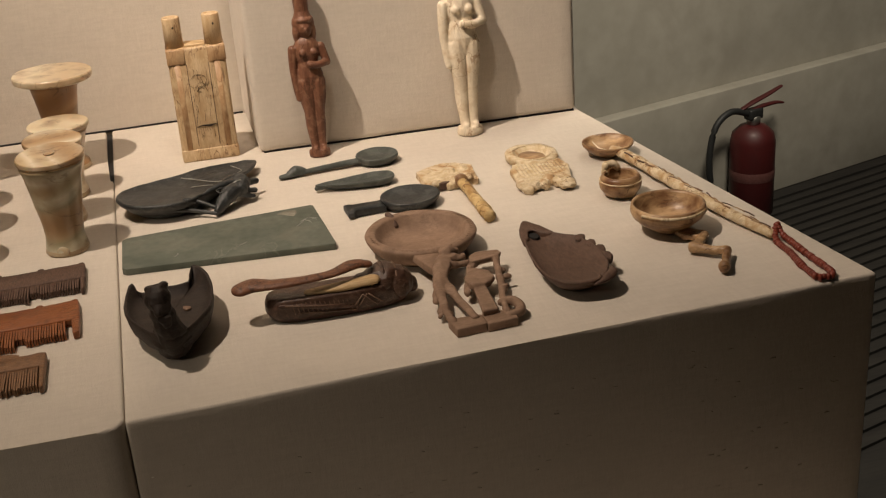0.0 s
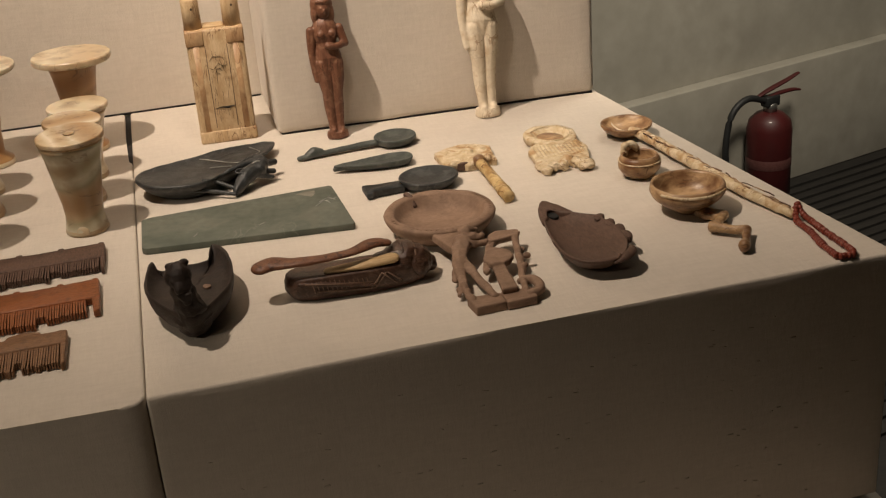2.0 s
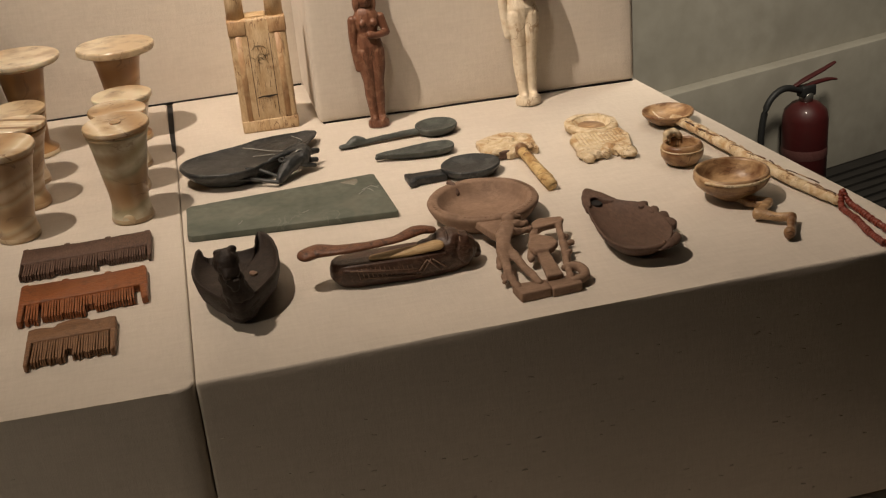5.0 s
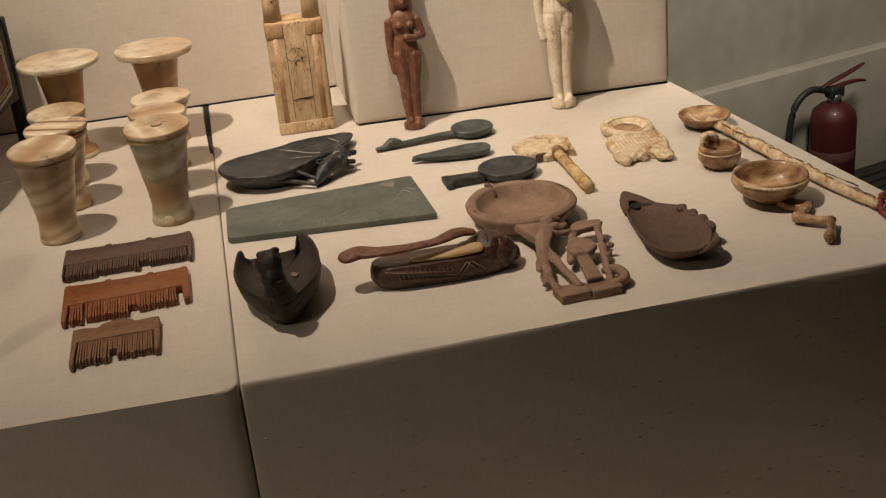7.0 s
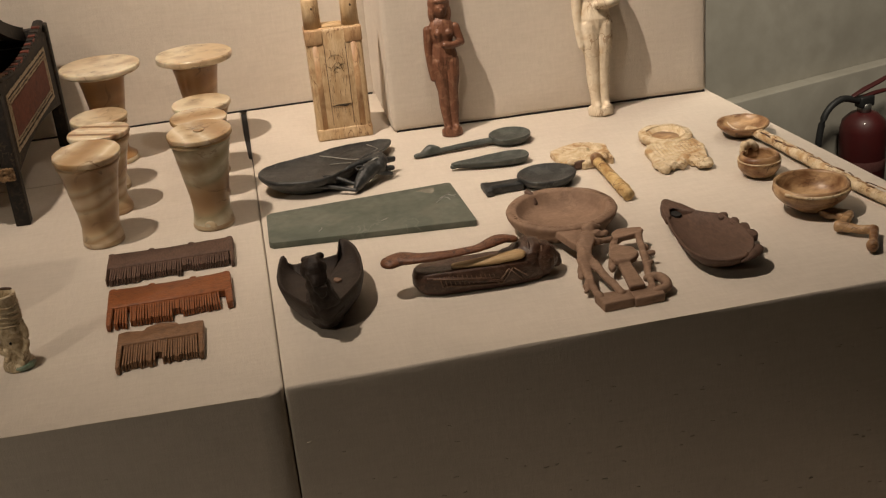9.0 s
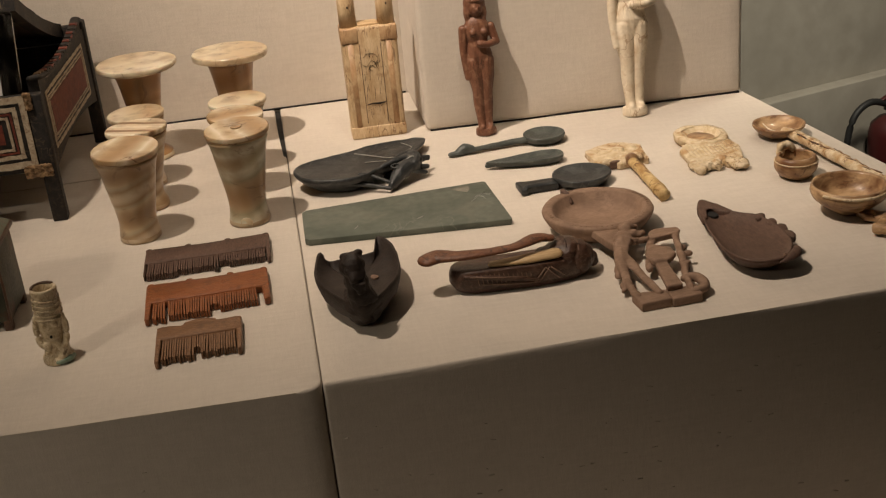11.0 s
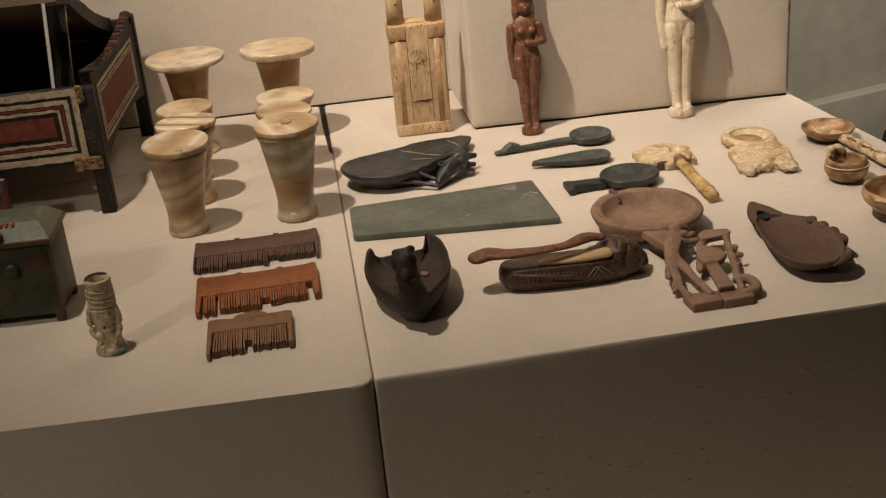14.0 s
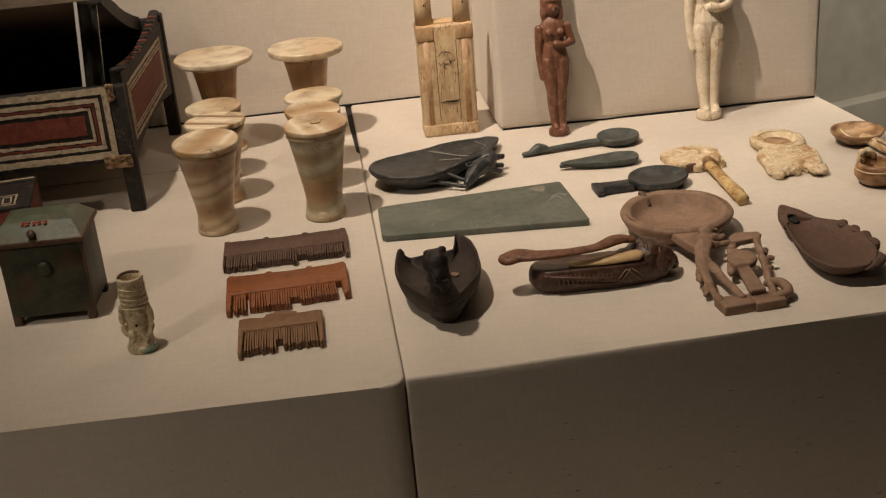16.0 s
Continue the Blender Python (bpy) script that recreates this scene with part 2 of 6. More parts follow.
ivory_old = material("weathered_ivory", (0.50, 0.375, 0.21), (0.74, 0.635, 0.46), 40, rough=0.5, bump=0.6, depth=0.0012, stain=(0.36, 0.19, 0.06), stain_amount=0.75, stain_scale=22, crack=(0.16, 0.075, 0.025), crack_scale=34)
ivory_gold = material("golden_ivory", (0.46, 0.30, 0.115), (0.70, 0.53, 0.27), 22, (2, 1, 2), rough=0.5, bump=0.6, depth=0.0012, stain=(0.28, 0.14, 0.04), stain_amount=0.7, stain_scale=18, crack=(0.14, 0.06, 0.02), crack_scale=14, crack_amount=0.8)
ebony = material("dark_wood", (0.012, 0.0072, 0.0048), (0.026, 0.0152, 0.0098), 40, (1, 3, 3), rough=0.62, bump=0.35, stain=(0.046, 0.030, 0.020), stain_amount=0.4, stain_scale=40, crack=(0.06, 0.042, 0.030), crack_scale=26, crack_amount=0.25)
brown_wood = material("brown_wood", (0.195, 0.120, 0.078), (0.315, 0.208, 0.142), 16, (1, 1.7, 1.6), rough=0.72, bump=0.25, contrast=0.6, stain=(0.11, 0.066, 0.042), stain_amount=0.28, stain_scale=16, crack=(0.07, 0.040, 0.026), crack_scale=20, crack_amount=0.18)
umber_wood = material("umber_wood", (0.082, 0.045, 0.030), (0.125, 0.072, 0.050), 40, (3, 1, 3), rough=0.6, bump=0.4, stain=(0.04, 0.022, 0.015), stain_amount=0.35, stain_scale=35, crack=(0.022, 0.012, 0.008), crack_scale=24, crack_amount=0.25)
mummy_wood = material("carved_wood", (0.034, 0.015, 0.009), (0.088, 0.043, 0.026), 50, (1, 2, 2), rough=0.40, bump=0.4, stain=(0.16, 0.10, 0.07), stain_amount=0.4, stain_scale=70, coat=0.15, crack=(0.15, 0.095, 0.065), crack_scale=26, crack_amount=0.5)
lid_wood = material("speckled_wood", (0.115, 0.045, 0.022), (0.22, 0.095, 0.048), 70, (1, 2.5, 2.5), rough=0.42, bump=0.3, stain=(0.035, 0.014, 0.008), stain_amount=0.85, stain_scale=70)
worn_line = material("worn_edge_wood", (0.14, 0.082, 0.052), (0.21, 0.13, 0.088), 80, rough=0.6)
peg_wood = material("light_peg_wood", (0.46, 0.31, 0.15), (0.60, 0.43, 0.24), 60, (0.5, 3, 3), rough=0.5, bump=0.25)
comb_dark = material("comb_dark_wood", (0.085, 0.048, 0.034), (0.150, 0.088, 0.062), 60, (4, 1, 3), rough=0.6, bump=0.4, stain=(0.05, 0.03, 0.02), stain_amount=0.5, stain_scale=60, crack=(0.03, 0.017, 0.012), crack_scale=24, crack_amount=0.5)
comb_red = material("comb_red_wood", (0.20, 0.060, 0.018), (0.33, 0.115, 0.038), 55, (0.7, 4, 3), rough=0.42, bump=0.3, stain=(0.09, 0.03, 0.012), stain_amount=0.5, stain_scale=60, crack=(0.06, 0.02, 0.008), crack_scale=24, crack_amount=0.5)
comb_tan = material("comb_tan_wood", (0.17, 0.085, 0.040), (0.27, 0.145, 0.074), 60, (0.8, 4, 3), rough=0.5, bump=0.35, stain=(0.08, 0.04, 0.02), stain_amount=0.5, stain_scale=55)
black_paint = material("black_paint", (0.008, 0.007, 0.006), (0.018, 0.015, 0.013), 50, rough=0.72, bump=0.3, stain=(0.08, 0.055, 0.03), stain_amount=0.35, stain_scale=60, crack=(0.12, 0.085, 0.05), crack_scale=30, crack_amount=0.5)
white_paint = material("cream_paint", (0.36, 0.29, 0.20), (0.52, 0.44, 0.32), 60, rough=0.7, bump=0.4, stain=(0.14, 0.06, 0.03), stain_amount=0.6, stain_scale=70, crack=(0.10, 0.05, 0.03), crack_scale=30, crack_amount=0.4, crack_width=0.016)
red_paint = material("red_paint", (0.110, 0.022, 0.012), (0.190, 0.045, 0.024), 60, rough=0.65, bump=0.35, stain=(0.06, 0.02, 0.012), stain_amount=0.4, stain_scale=40, crack=(0.03, 0.010, 0.007), crack_scale=26, crack_amount=0.6)
gesso = material("bare_gesso", (0.10, 0.055, 0.025), (0.36, 0.23, 0.115), 80, rough=0.8, bump=0.6, stain=(0.05, 0.03, 0.015), stain_amount=0.8, stain_scale=90)
lid_brown = material("lid_brown", (0.09, 0.065, 0.042), (0.15, 0.11, 0.075), 30, (1, 4, 4), rough=0.6, bump=0.3)
faience = material("green_faience", (0.018, 0.023, 0.012), (0.058, 0.058, 0.033), 18, rough=0.5, bump=0.3, depth=0.0010, stain=(0.065, 0.026, 0.012), stain_amount=0.9, stain_scale=16, crack=(0.10, 0.10, 0.06), crack_scale=24, crack_amount=0.2)
faience_lid = material("pale_green_glaze", (0.065, 0.085, 0.052), (0.105, 0.125, 0.082), 45, rough=0.4, bump=0.12, stain=(0.10, 0.055, 0.025), stain_amount=0.75, stain_scale=30, coat=0.1, crack=(0.05, 0.028, 0.014), crack_scale=24, crack_amount=0.5)
faience_brown = material("brown_glaze", (0.060, 0.030, 0.016), (0.11, 0.06, 0.035), 60, rough=0.45, bump=0.4)
bes_glaze = material("mottled_glaze", (0.48, 0.375, 0.23), (0.70, 0.60, 0.42), 60, rough=0.45, bump=0.6, depth=0.001, stain=(0.23, 0.145, 0.065), stain_amount=0.6, stain_scale=85, coat=0.1, crack=(0.14, 0.09, 0.045), crack_scale=30, crack_amount=0.7)
teal_glaze = material("teal_glaze", (0.10, 0.17, 0.125), (0.24, 0.30, 0.215), 80, rough=0.3, coat=0.3)
carnelian = material("carnelian", (0.14, 0.022, 0.012), (0.25, 0.05, 0.026), 200, rough=0.35, bump=0.3, coat=0.1)
vermilion = material("red_mark", (0.42, 0.09, 0.05), (0.50, 0.13, 0.08), 300, rough=0.7)
plaster = material("grey_plaster", (0.28, 0.26, 0.215), (0.36, 0.335, 0.285), 2.2, rough=0.85, bump=0.2, depth=0.003, fine=9, stain=(0.22, 0.20, 0.165), stain_amount=0.5, stain_scale=3, grain=1.0)
floor_dark = material("dark_floor", (0.012, 0.0105, 0.0095), (0.024, 0.021, 0.018), 3, (1, 9, 1), rough=0.6, bump=0.2, depth=0.002, grain=1.0)
ext_red = material("red_enamel", (0.045, 0.005, 0.005), (0.065, 0.008, 0.008), 8, rough=0.5, bump=0.05, coat=0.15, grain=1.0)
rubber = material("black_rubber", (0.012, 0.012, 0.012), (0.022, 0.022, 0.022), 60, rough=0.55)
sticker = material("pale_sticker", (0.085, 0.030, 0.027), (0.12, 0.05, 0.045), 60, rough=0.5)
steel = material("dull_steel", (0.30, 0.29, 0.27), (0.42, 0.40, 0.37), 90, rough=0.35, metal=0.9)

# White that paints the lamp-lit edge of the clear strut.
lit_edge = material("white_lit_edge", (0.62, 0.62, 0.60), (0.72, 0.72, 0.70), 90, rough=0.5, bump=0.05)
acrylic = bpy.data.materials.new("clear_acrylic")
acrylic.use_nodes = True
_b = acrylic.node_tree.nodes["Principled BSDF"]
_b.inputs["Base Color"].default_value = (0.93, 0.94, 0.93, 1)
_b.inputs["Transmission Weight"].default_value, _b.inputs["Roughness"].default_value, _b.inputs["IOR"].default_value = 1.0, 0.02, 1.49


# ---- shape helpers ----
def finish(name, bm, mat, smooth=True):
    bmesh.ops.recalc_face_normals(bm, faces=bm.faces)
    me = bpy.data.meshes.new(name)
    bm.to_mesh(me)
    bm.free()
    me.materials.append(mat)
    for p in me.polygons:
        p.use_smooth = smooth
    return new(name, me)


def part(name, bm, mat, parent, label="", smooth=True, remesh=0.0, sharp=None):
    ob = finish(name, bm, mat, smooth)
    ob.parent = parent
    if label:
        tagged(ob, label)
    dress(ob, remesh, sharp)
    return ob


def dress(ob, remesh, sharp):
    if remesh:
        r = ob.modifiers.new("skin", "REMESH")
        r.mode, r.voxel_size, r.use_smooth_shade = "VOXEL", remesh, True
        s = ob.modifiers.new("soften", "SMOOTH")
        s.factor, s.iterations = 0.5, 3
    if sharp:
        ob.data.set_sharp_from_angle(angle=radians(sharp))


def thing(name, label, category, m, group=""):
    ob = new(name)
    ob.empty_display_size = 0.01
    ob.matrix_basis = m
    return tagged(ob, label, category, group)


def solid(name, label, category, bm, mat, m, group="", kind="", smooth=True, remesh=0.0, sharp=None):
    ob = finish(name, bm, mat, smooth)
    ob.matrix_basis = m
    dress(ob, remesh, sharp)
    return tagged(ob, label, category, group, kind)


def at(x, y, turn=0.0, z=TOP):
    return pose(x, y, z, 0, 0, turn)


def curve_pts(pts, k=6, closed=False):
    """Catmull-Rom through the given points."""
    pts = [Vector(p) for p in pts]
    n, out = len(pts), []
    for i in range(n if closed else n - 1):
        p = [pts[(i + j) % n] if closed else pts[min(max(i + j, 0), n - 1)] for j in (-1, 0, 1, 2)]
        for s in range(k):
            t = s / k
            out.append(0.5 * (2 * p[1] + (p[2] - p[0]) * t + (2 * p[0] - 5 * p[1] + 4 * p[2] - p[3]) * t * t + (3 * p[1] - p[0] - 3 * p[2] + p[3]) * t ** 3))
    if not closed:
        out.append(pts[-1])
    return out


def lathe(profile, n=48, bm=None, centre=(0, 0), sx=1.0, sy=1.0):
    bm = bm or bmesh.new()
    rings = []
    for r, z in profile:
        if r < 1e-6:
            rings.append([bm.verts.new((centre[0], centre[1], z))])
        else:
            rings.append([bm.verts.new((centre[0] + sx * r * math.cos(2 * math.pi * i / n), centre[1] + sy * r * math.sin(2 * math.pi * i / n), z)) for i in range(n)])
    for a, b in zip(rings, rings[1:]):
        for i in range(n):
            j = (i + 1) % n
            quad = [a[i % len(a)], a[j % len(a)], b[j % len(b)], b[i % len(b)]]
            quad = list(dict.fromkeys(quad))
            if len(quad) > 2:
                bm.faces.new(quad)
    return bm


def rings(loops, bm=None):
    """A skin over closed loops of equally many points, the ends capped by fans."""
    bm = bm or bmesh.new()
    made = [[bm.verts.new(p) for p in loop] for loop in loops]
    n = len(made[0])
    for a, b in zip(made, made[1:]):
        for i in range(n):
            bm.faces.new((a[i], a[(i + 1) % n], b[(i + 1) % n], b[i]))
    for loop in (made[0], made[-1]):
        mid = bm.verts.new(sum((v.co for v in loop), Vector()) / n)
        for i in range(n):
            bm.faces.new((loop[i], loop[(i + 1) % n], mid))
    return bm


def dish(outline, centre, levels, bm=None):
    """An outline in the plane, repeated at the given (scale about the centre, height) levels."""
    c = Vector((*centre, 0))
    return rings([[c + (Vector((p[0], p[1], 0)) - c) * s + Vector((0, 0, z)) for p in outline] for s, z in levels], bm)


def tube(pts, radii, n=12, flat=1.0, bm=None, up=(0, 0, 1), ends=False):
    """A limb along pts; radii one for all or one each; flat squeezes it along up; ends: domed."""
    pts = [Vector(p) for p in pts]
    radii = list(radii) if isinstance(radii, (list, tuple)) else [radii] * len(pts)
    if ends:
        a, b = (pts[0] - pts[1]).normalized(), (pts[-1] - pts[-2]).normalized()
        dome = [(0.95, 0.30), (0.82, 0.55), (0.55, 0.78), (0.25, 0.92)]
        head = [(pts[0] + a * radii[0] * d, radii[0] * r) for r, d in dome][::-1]
        tail = [(pts[-1] + b * radii[-1] * d, radii[-1] * r) for r, d in dome]
        pts = [p for p, _ in head] + pts + [p for p, _ in tail]
        radii = [r for _, r in head] + radii + [r for _, r in tail]
    loops = []
    for i, p in enumerate(pts):
        ahead = (pts[min(i + 1, len(pts) - 1)] - pts[max(i - 1, 0)]).normalized()
        u = Vector(up)
        if abs(ahead.dot(u)) > 0.95:
            u = Vector((0, 1, 0))
        side = ahead.cross(u).normalized()
        above = side.cross(ahead)
        loops.append([p + radii[i] * (side * math.cos(2 * math.pi * k / n) + above * flat * math.sin(2 * math.pi * k / n)) for k in range(n)])
    return rings(loops, bm)


def limb(pts, radii, k=5, ends=True, **kw):
    """A tube along a smooth curve, with smoothly changing thickness."""
    fine = curve_pts(pts, k)
    r = np.interp(np.linspace(0, len(pts) - 1, len(fine)), range(len(pts)), radii if isinstance(radii, (list, tuple)) else [radii] * len(pts))
    return tube(fine, [float(x) for x in r], ends=ends, **kw)


def ball(c, r, bm=None, n=16, turn=0.0):
    bm = bm or bmesh.new()
    rx, ry, rz = r if isinstance(r, (tuple, list)) else (r, r, r)
    m = pose(*c, 0, 0, turn) @ Matrix.Diagonal((rx, ry, rz, 1))
    bmesh.ops.create_uvsphere(bm, u_segments=n, v_segments=max(n // 2, 6), radius=1, matrix=m)
    return bm


def slab(outline, z0, z1, bevel=0.0, bm=None, segments=2):
    """A plate of the given outline with rounded edges."""
    own = bmesh.new()
    low = [own.verts.new((p[0], p[1], z0)) for p in outline]
    high = [own.verts.new((p[0], p[1], z1)) for p in outline]
    n = len(low)
    own.faces.new(low[::-1])
    own.faces.new(high)
    for i in range(n):
        own.faces.new((low[i], low[(i + 1) % n], high[(i + 1) % n], high[i]))
    if bevel:
        bmesh.ops.bevel(own, geom=own.edges[:], offset=bevel, segments=segments, affect="EDGES", profile=0.5)
    return merge(own, bm)


def merge(own, bm):
    if bm is None:
        return own
    me = bpy.data.meshes.new("tmp")
    own.to_mesh(me)
    own.free()
    bm.from_mesh(me)
    bpy.data.meshes.remove(me)
    return bm


def block(x0, x1, y0, y1, z0, z1, bevel=0.0, bm=None):
    return slab([(x0, y0), (x1, y0), (x1, y1), (x0, y1)], z0, z1, bevel, bm)


def rough_up(bm, amount, scale, seed=0.0):
    bm.normal_update()
    for v in bm.verts:
        v.co += v.normal * amount * noise.noise(v.co * scale + Vector((seed, seed * 1.7, 0)))
    return bm


def oval(cx, cy, rx, ry, n=40, turn=0.0, wobble=0.0, seed=0):
    c, s = math.cos(radians(turn)), math.sin(radians(turn))
    out = []
    for i in range(n):
        a = 2 * math.pi * i / n
        k = 1 + wobble * noise.noise(Vector((math.cos(a) * 1.5, math.sin(a) * 1.5, seed)))
        x, y = rx * k * math.cos(a), ry * k * math.sin(a)
        out.append((cx + c * x - s * y, cy + s * x + c * y))
    return out


# ---- the room and the showcase ----
def prism(name, pts, z0, z1, mat, label, category, kind="", bevel=0.0, segments=3):
    return solid(name, label, category, slab(pts, z0, z1, bevel, None, segments), mat, Matrix(), kind=kind, sharp=40 if bevel else None, smooth=bool(bevel))


def cloth_block(name, pts, label, bow=0.0, seed=0.0):
    """A plinth covered in tight cloth: soft edges that waver a little."""
    bm = slab(pts, DECK + 0.006, TOP, 0.0022, None, 3)
    long_edges = [e for e in bm.edges if e.calc_length() > 0.08]
    bmesh.ops.subdivide_edges(bm, edges=long_edges, cuts=40, use_grid_fill=True)
    for v in bm.verts:
        if v.co.z < TOP - 0.02 or v.co.y < 0.02:
            k = noise.noise(v.co * 14 + Vector((seed, 0, 0)))
            v.co.y += 0.0010 * k if v.co.y < 0.03 else 0.0
            if TOP - 0.004 > v.co.z:
                v.co.y -= bow * max(0.0, noise.noise(v.co * 6 + Vector((0, seed, 3)))) if v.co.y < 0.03 else 0.0
    return solid(name, label, "plinth", bm, linen, Matrix(), smooth=True, sharp=50)


cloth_block("plinth", [(-0.0002, -0.0055), (0.25, -0.0018), (0.5065, 0.0028), (0.4525, 0.435), (0.4525, 0.592), (-0.0002, 0.592)],
            "low display plinth tightly covered in beige linen", 0.0008, 2.0)
LEFT = [(-0.95, 0.012), (-0.26, -0.0045), (-0.017, -0.0116), (-0.0085, -0.0104), (-0.0035, -0.0072), (-0.0006, -0.0015), (-0.0007, 0.435), (-0.0058, 0.4365), (-0.0058, 0.592), (-0.95, 0.592)]
cloth_block("plinth", LEFT, "low beige linen display plinth with a dark slot behind", 0.0015, 7.0)
solid("cloth_seam", "thin sewn seam across the beige linen under the chest", "seam", tube([(-0.95, 0.425, TOP), (-0.2, 0.4415, TOP), (-0.165, 0.4425, TOP)], 0.0008, 6), linen, Matrix())
# Black block added to fill the slot; its colour stands for the shade inside.
prism("slot_dark_fill", [(-0.0055, 0.437), (0.0005, 0.437), (0.0005, 0.59), (-0.0055, 0.59)], DECK + 0.006, TOP - 0.0025, gap_black, "black fill standing in for the shade inside the narrow slot", "lining")
prism("wall_back", [(-0.95, 0.593), (0.4505, 0.593), (0.4505, 0.64), (-0.95, 0.64)], DECK, 2.60, linen, "back wall of the showcase covered in beige linen", "wall", "structure")


solid("wall_joint", "thin dark gap between the plinth top and the showcase wall", "joint", block(-0.95, 0.1355, 0.5912, 0.5929, TOP - 0.001, TOP + 0.0011), gap_black, Matrix())
solid("wall_joint", "thin dark gap under the linen-covered panel", "joint", slab([(0.140, 0.4485), (0.4480, 0.4375), (0.4480, 0.452), (0.140, 0.452)], TOP, TOP + 0.0016), gap_black, Matrix())


def slubs():
    rnd = random.Random(12)
    bm = bmesh.new()
    for i in range(230):
        x, z = rnd.uniform(-0.4, 0.49), rnd.uniform(DECK + 0.02, TOP - 0.03)
        y = -0.0061 + 0.0165 * x if x > 0 else -0.0118 + 0.03 * abs(x)
        if -0.04 < x < 0.005:
            continue
        l = rnd.uniform(0.0006, 0.0032)
        tube([(x, y, z), (x + l, y - 0.0003, z + rnd.uniform(-0.0006, 0.0006))], rnd.uniform(0.00025, 0.0006), 5, bm=bm, ends=True)
    solid("linen_slubs", "thick knots in the linen threads", "linen", bm, linen, Matrix(), kind="stuff")


slubs()


def back_panel():
    bm = slab([(0.136, 0.4470), (0.4502, 0.4360), (0.4502, 0.592), (0.136, 0.592)], TOP + 0.001, 1.75, 0.005, None, 3)
    bmesh.ops.subdivide_edges(bm, edges=[e for e in bm.edges if e.calc_length() > 0.1], cuts=30, use_grid_fill=True)
    for v in bm.verts:
        if v.co.y < 0.46:
            v.co.y -= 0.0034 * max(0.0, noise.noise(Vector((v.co.x * 22, 3, v.co.z * 60)))) * max(0.0, 1 - (v.co.z - TOP) / 0.12)
    solid("display_panel", "upright linen-covered block standing against the showcase wall", "panel", bm, linen, Matrix(), sharp=50)


back_panel()
prism("deck", [(-1.0, -0.36), (0.512, -0.36), (0.512, 0.64), (-1.0, 0.64)], DECK - 0.03, DECK, linen, "pale cloth-covered floor of the showcase", "deck", "structure", 0.002)
solid("deck_joint", "thin dark joint in the pale showcase floor", "joint", block(0.4985, 0.5, -0.36, -0.001, DECK, DECK + 0.0006), gap_black, Matrix())
prism("case_base", [(-1.0, -0.36), (0.505, -0.36), (0.505, 0.64), (-1.0, 0.64)], 0.0, DECK - 0.032, floor_dark, "dark base cabinet carrying the showcase floor", "cabinet", bevel=0.004)
prism("case_roof", [(-1.0, -0.36), (0.6, -0.36), (0.6, 0.64), (-1.0, 0.64)], 2.60, 2.64, plaster, "plain ceiling board of the showcase", "ceiling", "structure")
prism("wall_case_left", [(-1.0, -0.36), (-0.955, -0.36), (-0.955, 0.64), (-1.0, 0.64)], DECK, 2.60, linen, "linen-covered side wall of the showcase", "wall", "structure")
prism("floor", [(-4.5, -4), (5.5, -4), (5.5, 4.5), (-4.5, 4.5)], -0.1, 0.0, floor_dark, "dark ribbed museum floor", "floor", "structure")
W0, WD = Vector((1.9816, 2.7005, 0)), Vector((0.9633, 0.2684, 0))
WN = Vector((-WD.y, WD.x, 0))


def strip(a, b, off, thick):
    p, q = W0 + WD * a - WN * off, W0 + WD * b - WN * off
    return [tuple(v)[:2] for v in (p, q, q + WN * thick, p + WN * thick)]


prism("wall_room", strip(-6.2, 3.4, 0.0, 0.2), 0.0, 3.1, plaster, "grey-brown plastered museum wall", "wall", "structure")
prism("wall_foot", strip(-6.2, 3.4, 0.05, 0.05), 0.0, 0.385, plaster, "plastered foot of the wall, slightly proud", "wall foot", "structure", 0.004)
prism("wall_front", [(-4.5, -4.1), (5.5, -4.1), (5.5, -4.0), (-4.5, -4.0)], 0, 3.1, plaster, "plain plastered museum wall", "wall", "structure")
prism("wall_left", [(-4.6, -4), (-4.5, -4), (-4.5, 4.5), (-4.6, 4.5)], 0, 3.1, plaster, "plain plastered museum wall", "wall", "structure")
prism("wall_right", [(5.5, -4), (5.6, -4), (5.6, 4.5), (5.5, 4.5)], 0, 3.1, plaster, "plain plastered museum wall", "wall", "structure")
prism("ceiling", [(-4.6, -4.1), (5.6, -4.1), (5.6, 4.6), (-4.6, 4.6)], 3.1, 3.2, floor_dark, "dark museum ceiling", "ceiling", "structure")


def floor_ribs():
    bm = bmesh.new()
    for i in range(26):
        p = W0 - WN * (0.10 + 0.045 * i)
        a, b = p - WD * 1.2, p + WD * 2.5
        n = WN * 0.011
        slab([tuple(v)[:2] for v in (a - n, b - n, b + n, a + n)], 0.0, 0.008, 0, bm)
    solid("floor_ribs", "dark ribs of the floor grating beside the wall", "grating", bm, floor_dark, Matrix(), kind="stuff", smooth=False)


floor_ribs()


